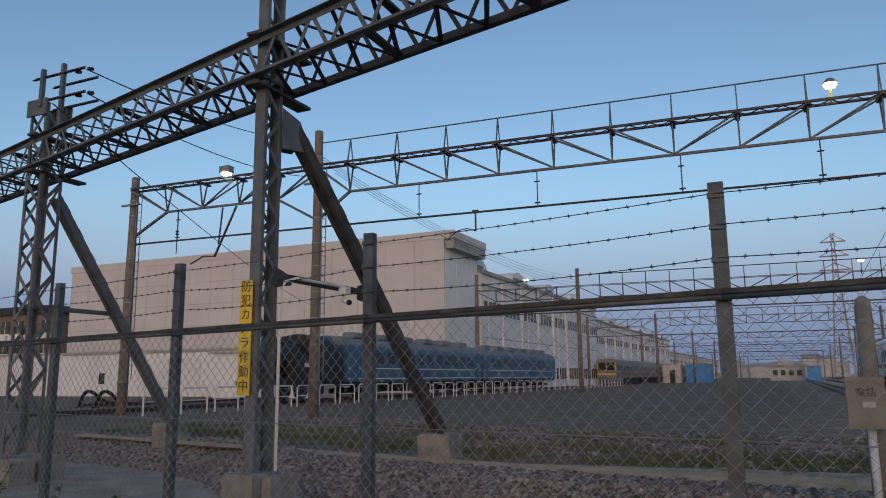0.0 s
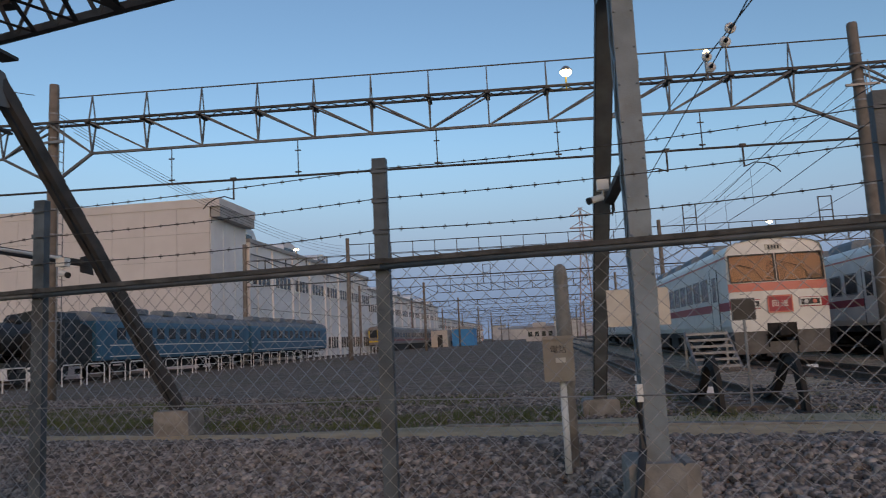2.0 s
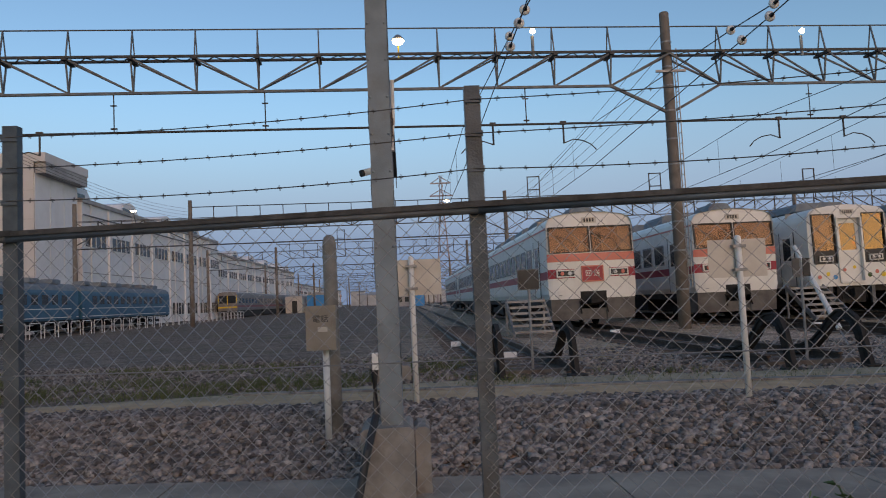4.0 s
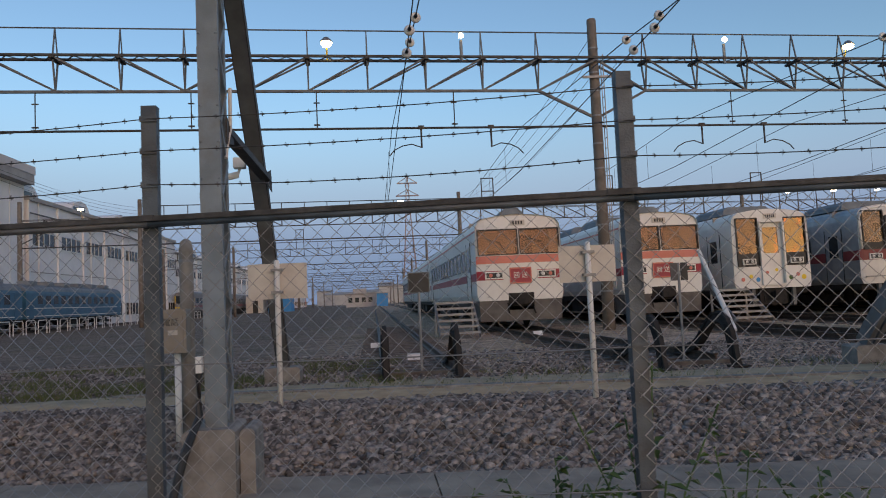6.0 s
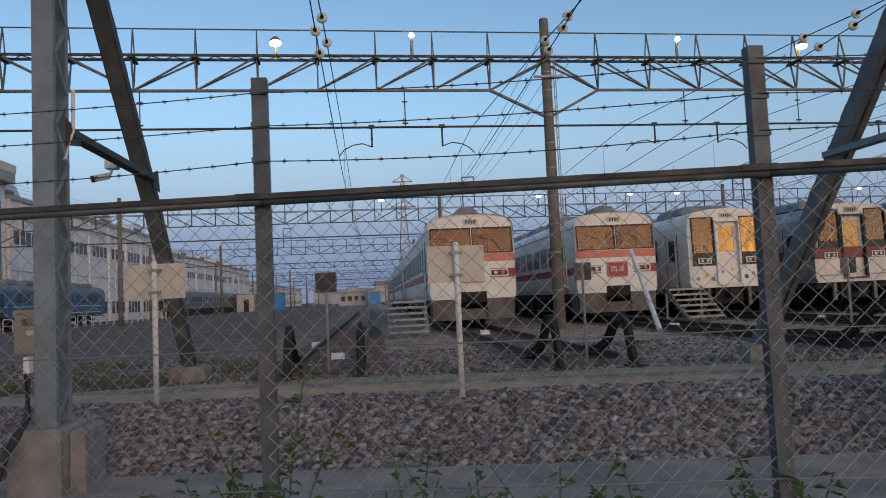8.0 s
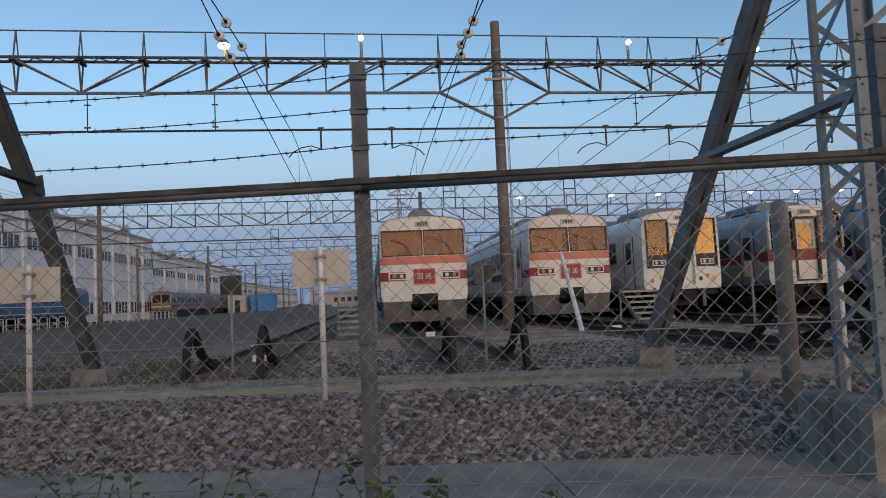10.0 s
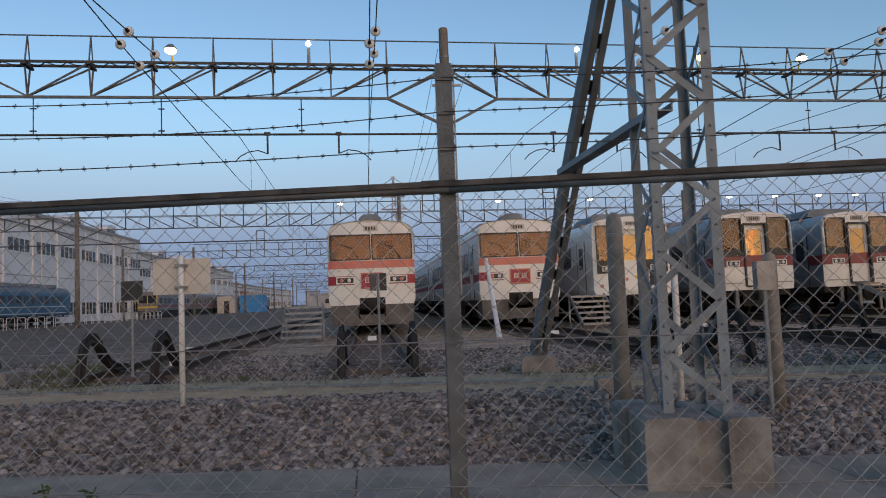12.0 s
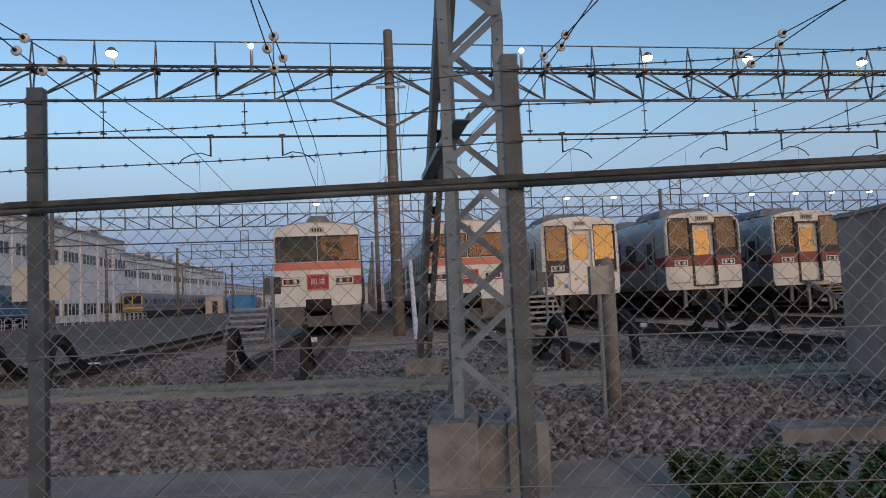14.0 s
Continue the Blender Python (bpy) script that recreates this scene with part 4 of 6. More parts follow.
# ---- far hazy bank on the skyline: a glowing sheet, haze painted by height ----
def haze_bank():
    m = bpy.data.materials.new("distant_haze")
    m.use_nodes = True
    t = m.node_tree
    t.nodes.remove(t.nodes["Principled BSDF"])
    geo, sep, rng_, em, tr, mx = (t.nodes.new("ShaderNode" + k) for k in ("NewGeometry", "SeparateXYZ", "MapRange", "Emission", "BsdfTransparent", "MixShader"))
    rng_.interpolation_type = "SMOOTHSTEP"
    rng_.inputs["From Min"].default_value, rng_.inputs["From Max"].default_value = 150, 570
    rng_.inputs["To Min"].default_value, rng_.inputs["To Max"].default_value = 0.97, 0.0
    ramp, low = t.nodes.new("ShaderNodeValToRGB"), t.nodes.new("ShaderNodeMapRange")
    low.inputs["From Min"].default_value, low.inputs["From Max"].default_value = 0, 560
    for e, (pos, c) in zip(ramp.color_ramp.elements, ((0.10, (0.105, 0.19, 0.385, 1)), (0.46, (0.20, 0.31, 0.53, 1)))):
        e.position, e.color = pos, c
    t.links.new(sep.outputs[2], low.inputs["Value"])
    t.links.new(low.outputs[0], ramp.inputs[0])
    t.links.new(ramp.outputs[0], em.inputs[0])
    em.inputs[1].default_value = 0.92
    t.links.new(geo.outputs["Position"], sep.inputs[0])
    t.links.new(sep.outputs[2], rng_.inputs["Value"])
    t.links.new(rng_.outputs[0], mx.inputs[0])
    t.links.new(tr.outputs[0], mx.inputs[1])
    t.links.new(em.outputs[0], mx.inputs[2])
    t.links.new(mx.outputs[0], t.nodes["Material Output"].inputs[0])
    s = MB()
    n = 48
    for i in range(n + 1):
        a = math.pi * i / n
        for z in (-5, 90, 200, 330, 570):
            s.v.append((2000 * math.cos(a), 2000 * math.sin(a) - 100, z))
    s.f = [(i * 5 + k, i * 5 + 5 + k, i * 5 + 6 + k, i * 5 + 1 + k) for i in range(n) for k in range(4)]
    ob = single("backdrop", s, m, "glowing sheet painted with blue-grey haze low on the skyline", "backdrop", kind="structure", smooth=True)
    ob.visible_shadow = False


haze_bank()


# ---- chain-link fence ----
def build_fence():
    f = thing("chain_link_fence", (0.53, fence_y(0.53), -0.42), "weathered steel chain-link fence topped with barbed wire", "fence")
    c, s = math.cos(math.atan(FENCE_SLOPE)), math.sin(math.atan(FENCE_SLOPE))
    xs = [-14.6, -12.65, -10.7, -8.75, -6.8, -4.92, -3.252, -1.44, 0.535, 2.566, 4.544, 6.501, 8.476, 10.406, 12.36, 14.32, 16.28]
    first = None
    for k, x in enumerate(xs):
        y = fence_y(x)
        if first is None:
            m = MB()
            w, d, t = 0.064, 0.05, 0.007
            o = [(-w / 2, -d / 2), (w / 2, -d / 2), (w / 2, d / 2), (w / 2 - t, d / 2), (w / 2 - t, -d / 2 + t), (-w / 2 + t, -d / 2 + t), (-w / 2 + t, d / 2), (-w / 2, d / 2)]
            m.prof((x, y, -0.5), (x, y, 2.11), [(a, b) for a, b in o], (0, 1, 0))
            for z in (1.0, 1.61, 1.765, 1.91, 2.05):
                m.box(x - 0.036, x + 0.036, y - 0.034, y - 0.024, z - 0.012, z + 0.012)
            first = part("post", m, POSTM, f)
        else:
            ob = new("post", first.data)
            ob.parent = f
            ob.location = (x - xs[0], y - fence_y(xs[0]), 0.008 * math.sin(k * 2.1))
    for a, b in zip(xs, xs[1:]):
        o = [(0.024, 0.0), (0.024, 0.022), (-0.02, 0.022), (-0.02, 0.017), (0.018, 0.017), (0.018, 0.0)]
        m = MB().prof((a, fence_y(a) - 0.048, 1.605), (b + 0.015, fence_y(b) - 0.048, 1.605), o)
        m.prof((b - 0.1, fence_y(b - 0.1) - 0.048, 1.605), (b + 0.03, fence_y(b + 0.03) - 0.048, 1.605), [(u * 1.12, v * 1.12) for u, v in o])
        part("rail_cap", m, PIPE, f, "dark weathered rail angle")
        m = MB().tube((a, fence_y(a) - 0.052, 1.594), (b, fence_y(b) - 0.052, 1.594), 0.0155, n=10)
        part("top_rail", m, POSTM, f, smooth=True)
    for z, name in ((1.0, "tension_wire"), (0.44, "tension_wire")):
        for a, b in zip(xs, xs[1:]):
            pts = [(a + (b - a) * i / 6, fence_y(a + (b - a) * i / 6) - 0.03, z - 0.006 * 4 * (i / 6) * (1 - i / 6)) for i in range(7)]
            part(name, MB().pipe(pts, 0.0028, 5), GALV, f)
    rng = random.Random(4)
    for z in (1.765, 1.91, 2.05):
        for a, b in zip(xs, xs[1:]):
            m = MB()
            sag = rng.uniform(0.008, 0.03)
            n = 20
            pts = [(a + (b - a) * i / n, fence_y(a + (b - a) * i / n) - 0.035, z - sag * 4 * (i / n) * (1 - i / n)) for i in range(n + 1)]
            m.pipe(pts, 0.0023, 4)
            for i in range(1, n):
                p = Vector(pts[i])
                for _ in range(2):
                    d = Vector((rng.uniform(-0.4, 0.4), rng.uniform(-0.6, 0.6), rng.choice((-1, 1)))).normalized() * 0.0115
                    m.tube(p - d, p + d, 0.0012, n=3)
                m.tube(p - Vector((0.009, -0.009 * s, 0)), p + Vector((0.009, -0.009 * s, 0)), 0.0036, n=4)
            part("barbed_wire", m, BARB, f)
    p = 0.0395
    for a, b in zip(xs, xs[1:]):
        verts, faces = [], []
        rows = int(1.62 / p)
        x = a
        k = 0
        while x < b:
            col = []
            for j in range(rows + 1):
                xx = x + (p if (j + k) % 2 else 0)
                z = 1.60 - j * p
                yy = fence_y(xx) - 0.03 + (0.002 if (j + k) % 2 else -0.002) + 0.006 * math.sin(xx * 3 + z * 2)
                base = len(verts)
                r = 0.0016
                verts += [(xx - r, yy, z), (xx + r, yy - r, z), (xx + r, yy + r, z)]
                if j:
                    q = base - 3
                    faces += [(q + i, q + (i + 1) % 3, base + (i + 1) % 3, base + i) for i in range(3)]
            x += p
            k += 1
        m = MB()
        m.v, m.f = verts, faces
        part("wire_mesh", m, WIRE, f, "woven galvanised diamond wire mesh", kind="stuff")


build_fence()


# ---- trains ----
OUT = [(1.36, 1.07), (1.42, 1.25), (1.42, 2.9), (1.415, 3.35), (1.39, 3.53), (1.31, 3.66), (1.12, 3.76), (0.62, 3.84), (0.0, 3.88)]


def half_w(z, out=OUT):
    for (xa, za), (xb, zb) in zip(out, out[1:]):
        if za <= z <= zb:
            return xa + (xb - xa) * (z - za) / (zb - za)
    return out[0][0] if z < out[0][1] else 0.0


def shell(cx, y0, y1, out=OUT, close_front=False):
    pts = [(x, z) for x, z in out] + [(-x, z) for x, z in out[::-1][1:]]
    n = len(pts)
    m = MB()
    m.v = [(cx + x, y0, z) for x, z in pts] + [(cx + x, y1, z) for x, z in pts]
    m.f = [(i, (i + 1) % n, n + (i + 1) % n, n + i) for i in range(n)] + [tuple(range(n, 2 * n))]
    if close_front:
        m.f.append(tuple(range(n))[::-1])
    return m


def front_y(yf, z, lean):
    return yf + lean * max(0.0, z - 2.45) + 0.5 * max(0.0, z - 3.6) ** 2


def face_panel(cx, yf, lean, holes, z0=1.07, z1=3.88, proud=0.0):
    zs = sorted({z0, z1, *[z for _, z in OUT if z0 < z < z1], *[z for h in holes for z in h[2:]], 3.55, 3.7, 3.8} & {z for z in [z0, z1, 3.55, 3.7, 3.8] + [z for _, z in OUT] + [z for h in holes for z in h[2:]] if z0 <= z <= z1})
    xs = sorted({x for h in holes for x in h[:2]} | {-1.5, -1.34, -1.28, -1.1, -0.8, -0.4, 0.0, 0.4, 0.8, 1.1, 1.28, 1.34, 1.5})
    m = MB()
    for za, zb in zip(zs, zs[1:]):
        for xa, xb in zip(xs, xs[1:]):
            if any(h[0] <= xa and xb <= h[1] and h[2] <= za and zb <= h[3] for h in holes):
                continue
            cl = lambda x, z: max(-half_w(z), min(half_w(z), x))
            def pt(x, z):
                k = cl(x, z)
                return (cx + k, front_y(yf, z, lean) + 0.10 * (abs(k) / 1.42) ** 6 - proud, z)
            m.add([pt(xa, za), pt(xb, za), pt(xb, zb), pt(xa, zb)], [(0, 1, 2, 3)])
    return m


def hole_trim(cx, yf, lean, h, w=0.035, depth=0.07):
    m = MB()
    xa, xb, za, zb = h
    for x in (xa, xb):
        m.bar((cx + x, front_y(yf, za, lean) + 0.02, za), (cx + x, front_y(yf, zb, lean) + 0.02, zb), w, depth, (0, 1, 0))
    for z in (za, zb):
        m.bar((cx + xa, front_y(yf, z, lean) + 0.02, z), (cx + xb, front_y(yf, z, lean) + 0.02, z), depth, w)
    return m


def pane(cx, yf, lean, h, back=0.045):
    xa, xb, za, zb = h
    m = MB()
    ya, yb = front_y(yf, za, lean) + back, front_y(yf, zb, lean) + back
    m.add([(cx + xa, ya, za), (cx + xb, ya, za), (cx + xb, yb, zb), (cx + xa, yb, zb), (cx + xa, ya + 0.008, za), (cx + xb, ya + 0.008, za), (cx + xb, yb + 0.008, zb), (cx + xa, yb + 0.008, zb)],
          [(0, 1, 2, 3), (7, 6, 5, 4), (0, 4, 5, 1), (1, 5, 6, 2), (2, 6, 7, 3), (3, 7, 4, 0)])
    return m


def bogie(t, cx, y):
    b = part("bogie", MB().bar((cx - 1.0, y - 1.3, 0.55), (cx - 1.0, y + 1.3, 0.55), 0.16, 0.3).bar((cx + 1.0, y - 1.3, 0.55), (cx + 1.0, y + 1.3, 0.55), 0.16, 0.3).bar((cx - 1.0, y, 0.6), (cx + 1.0, y, 0.6), 0.5, 0.3), UNDER, t)
    for yy in (y - 1.05, y + 1.05):
        for s in (-0.56, 0.56):
            part("wheel", MB().lathe((cx + s - 0.06, yy, 0.59), (1, 0, 0), [(0, 0.42), (0.03, 0.46), (0.05, 0.43), (0.12, 0.43)], 16), UNDER, b)


def side_set(t, cx, y0, length, body, band, band_z, doors, win_z, win_w, pitch, frame_mat):
    """Bands, windows and doors on both flanks, bogies and underfloor boxes."""
    for s in (-1, 1):
        x = cx + s * 1.424
        for (za, zb), bm in zip(band_z, band):
            part("side_band", MB().box(min(x, x + s * 0.004), max(x, x + s * 0.004), y0 + 0.12, y0 + length - 0.05, za, zb), bm, t)
        me = fe = None
        y = y0 + 2.9
        while y < y0 + length - 1.2:
            if not any(abs(y + win_w / 2 - d) < 0.5 + win_w / 2 + 0.05 for d in doors):
                if me is None:
                    g = part("window", MB().box(min(x, x + s * 0.006), max(x, x + s * 0.006), y, y + win_w, *win_z), DARKGLASS, t)
                    fr = MB()
                    for z in win_z:
                        fr.box(min(x, x + s * 0.018), max(x, x + s * 0.018), y - 0.03, y + win_w + 0.03, z - 0.025, z + 0.025)
                    for k in (y - 0.015, y + win_w + 0.015):
                        fr.box(min(x, x + s * 0.016), max(x, x + s * 0.016), k - 0.02, k + 0.02, *win_z)
                    h = part("window_frame", fr, frame_mat, g)
                    me, fe, yb = g.data, h.data, y
                else:
                    g = new("window", me)
                    g.parent, g.location = t, (0, y - yb, 0)
                    h = new("window_frame", fe)
                    h.parent = g
            y += pitch
        for d in doors:
            m = MB()
            m.box(min(x, x + s * 0.012), max(x, x + s * 0.012), d - 0.48, d + 0.48, 1.15, 3.05)
            door = part("door", m, body, t)
            part("door_window", MB().box(min(x + s * 0.012, x + s * 0.018), max(x + s * 0.012, x + s * 0.018), d - 0.26, d + 0.26, 2.05, 2.85), DARKGLASS, door)
            ed = MB()
            for k in (d - 0.5, d + 0.5):
                ed.box(min(x, x + s * 0.02), max(x, x + s * 0.02), k - 0.015, k + 0.015, 1.12, 3.08)
            part("door_edge", ed, DARKP, door)
    bogie(t, cx, y0 + 3.2)
    bogie(t, cx, y0 + length - 3.2)
    for k in range(4):
        y = y0 + 5.6 + k * 2.4
        part("underfloor_box", MB().box(cx - 1.25, cx + 1.25, y, y + 1.7, 0.42, 1.0), UNDER, t)
    part("underframe", MB().box(cx - 1.33, cx + 1.33, y0 + 0.25, y0 + length - 0.25, 0.86, 1.08), UNDER, t)


def roof_unit(t, cx, y, w=1.7, l=2.2, h=0.34):
    m = MB().prof((cx, y, 3.84), (cx, y + l, 3.84), [(-w / 2, 0), (w / 2, 0), (w / 2 - 0.04, h * 0.6), (w / 2 - 0.2, h), (-w / 2 + 0.2, h), (-w / 2 + 0.04, h * 0.6)])
    part("roof_unit", m, COACHROOF, t)


def bars(t, cx, y, z, w, h, n, material, name="number_bars"):
    for i in range(n):
        x = cx - w / 2 + (i + 0.5) * w / n
        part("bar", MB().box(x - w / n * 0.32, x + w / n * 0.32, y - 0.004, y, z - h / 2, z + h / 2), material, t)


def coupler(t, cx, yf, z=0.9):
    part("coupler", MB().bar((cx, yf + 0.5, z), (cx, yf - 0.18, z), 0.16, 0.2).bar((cx - 0.14, yf - 0.2, z), (cx + 0.14, yf - 0.2, z), 0.16, 0.3), UNDER, t)
    part("hose", MB().pipe([(cx - 0.45, yf + 0.02, 0.98), (cx - 0.45, yf - 0.06, 0.8), (cx - 0.42, yf - 0.04, 0.6)], 0.025), UNDER, t)
    part("hose", MB().pipe([(cx + 0.4, yf + 0.02, 0.98), (cx + 0.4, yf - 0.06, 0.75), (cx + 0.44, yf - 0.04, 0.62)], 0.025), UNDER, t)


def on_face(x, y, z):
    return Matrix.Translation((x, y, z)) @ Matrix.Rotation(radians(90), 4, "X")


def cab(t, cx, yf, wall=CREAM, depth=1.7):
    m = MB()
    m.box(cx - 1.38, cx + 1.38, yf + depth, yf + depth + 0.05, 1.2, 3.75)
    part("cab_wall", m, wall, t, "beige cab rear wall")
    m = MB().box(cx - 1.3, cx + 1.3, yf + 0.35, yf + 0.85, 1.2, 2.35)
    m.box(cx - 0.95, cx - 0.35, yf + 0.75, yf + 0.95, 2.3, 2.62)
    part("driver_desk", m, DARKP, t)
    m = MB().box(cx - 0.85, cx - 0.45, yf + 1.2, yf + 1.3, 2.0, 2.75).box(cx + 0.2, cx + 0.8, yf + depth - 0.02, yf + depth - 0.004, 2.0, 3.3)
    part("cab_seat", m, SKIRT, t)


def express_front(cx, yf, group):
    """White express car with salmon and crimson bands and a wide divided windscreen."""
    lean = 0.10
    t = thing("train_car", (cx, yf, 0), "white express train car with salmon and crimson bands", "train", group)
    length = 20.0
    part("body", shell(cx, yf + 0.10, yf + length), WHITE, t, smooth=False)
    wl, wr = (-1.34, -0.03, 2.56, 3.38), (0.03, 1.34, 2.56, 3.38)
    part("front_face", face_panel(cx, yf, lean, [wl, wr]), WHITE, t)
    for h in (wl, wr):
        g = part("windscreen", pane(cx, yf, lean, h), GLASS, t, "windscreen pane with a warm sky tint put into its gloss")
        g.visible_shadow = False
        part("rubber_trim", hole_trim(cx, yf, lean, h), DARKP, g)
        wy = front_y(yf, 2.6, lean) - 0.03
        part("wiper", MB().pipe([(cx + h[0] + 0.95, wy, 2.56), (cx + h[0] + 0.7, wy + 0.03, 2.95), (cx + h[0] + 0.25, wy + 0.04, 3.1)], 0.012), DARKP, g)
    cab(t, cx, yf)
    part("salmon_band", face_panel(cx, yf, lean, [], 2.27, 2.52, 0.008), SALMON, t)
    for s in (-1, 1):
        keep = (-0.56, 1.5, 1.74, 2.03) if s < 0 else (-1.5, 0.56, 1.74, 2.03)
        part("crimson_band", face_panel(cx, yf, lean, [keep], 1.74, 2.03, 0.006), RED, t)
    for s in (-1, 1):
        x = cx + s * 0.86
        lamp = part("headlight", MB().box(x - 0.3, x + 0.3, yf - 0.05, yf + 0.05, 1.77, 2.01), WHITE, t, "white framed headlight unit")
        part("lamp_recess", MB().box(x - 0.26, x + 0.26, yf - 0.056, yf - 0.05, 1.81, 1.97), DARKP, lamp)
        for dx in (-0.12, 0.12):
            part("lamp_glass", MB().lathe((x + dx, yf - 0.054, 1.89), (0, -1, 0), [(0, 0.065), (0.01, 0.06), (0.02, 0.03)], 10), INSUL if dx * s < 0 else SALMON, lamp)
    sign = part("destination_box", MB().box(cx - 0.34, cx + 0.34, yf - 0.045, yf + 0.03, 1.62, 2.1), RED, t, "crimson destination blind box")
    part("blind_frame", MB().box(cx - 0.35, cx + 0.35, yf - 0.05, yf - 0.035, 2.08, 2.12).box(cx - 0.35, cx + 0.35, yf - 0.05, yf - 0.035, 1.60, 1.64).box(cx - 0.36, cx - 0.33, yf - 0.05, yf - 0.035, 1.6, 2.12).box(cx + 0.33, cx + 0.36, yf - 0.05, yf - 0.035, 1.6, 2.12), SALMON, sign)
    text_part("lettering", "\u56de \u9001", 0.21, WHITE, sign, on_face(cx, yf - 0.049, 1.86), "white characters on the blind")
    plate = part("number_box", MB().box(cx - 0.24, cx + 0.24, front_y(yf, 3.6, lean) - 0.03, front_y(yf, 3.6, lean) + 0.05, 3.5, 3.68), BOARD, t)
    bars(plate, cx, front_y(yf, 3.6, lean) - 0.031, 3.59, 0.36, 0.11, 4, DARKP)
    part("coupler_pocket", MB().box(cx - 0.42, cx + 0.42, yf - 0.006, yf + 0.02, 0.95, 1.3), UNDER, t)
    sk = MB()
    for s in (-1, 1):
        sk.add([(cx + s * 0.43, yf + 0.06, 0.4), (cx + s * 1.34, yf + 0.14, 0.4), (cx + s * 1.36, yf + 0.1, 1.08), (cx + s * 0.43, yf + 0.02, 1.08), (cx + s * 0.43, yf + 0.1, 0.4), (cx + s * 1.34, yf + 1.2, 0.4), (cx + s * 1.36, yf + 1.3, 1.08), (cx + s * 0.43, yf + 0.06, 1.08)],
               [(0, 1, 2, 3), (1, 5, 6, 2), (0, 4, 7, 3), (0, 1, 5, 4)])
    sk.box(cx - 0.45, cx + 0.45, yf + 0.1, yf + 0.14, 0.4, 0.75)
    part("skirt", sk, SKIRT, t)
    coupler(t, cx, yf, 1.08)
    m = MB()
    for z in (1.2, 2.2):
        m.pipe([(cx - 1.1, yf, z), (cx - 1.1, yf - 0.05, z), (cx - 1.02, yf - 0.05, z), (cx - 1.02, yf, z)], 0.01)
    part("grab_irons", m, GALV, t)
    side_set(t, cx, yf, length, WHITE, (RED, SALMON), ((1.72, 1.98), (3.32, 3.38)), [yf + 1.9, yf + length - 1.6], (2.16, 2.86), 0.95, 1.36, GALV)
    roof_unit(t, cx, yf + 1.0, 0.85, 1.3, 0.33)
    for k in range(4):
        roof_unit(t, cx, yf + 4.5 + 3.8 * k)
    return t


def trailer_car(cx, y0, label, body, band, band_z, group, doors, length=20.0, win=(2.16, 2.86), win_w=0.95, pitch=1.36):
    t = thing("train_car", (cx, y0, 0), label, "train", group)
    part("body", shell(cx, y0 + 0.25, y0 + length, OUT, True), body, t)
    part("gangway", MB().box(cx - 0.55, cx + 0.55, y0 - 0.05, y0 + 0.3, 1.1, 3.3), DARKP, t)
    side_set(t, cx, y0, length, body, band, band_z, doors, win, win_w, pitch, GALV)
    for k in range(4):
        roof_unit(t, cx, y0 + 2.5 + 4.2 * k)
    return t


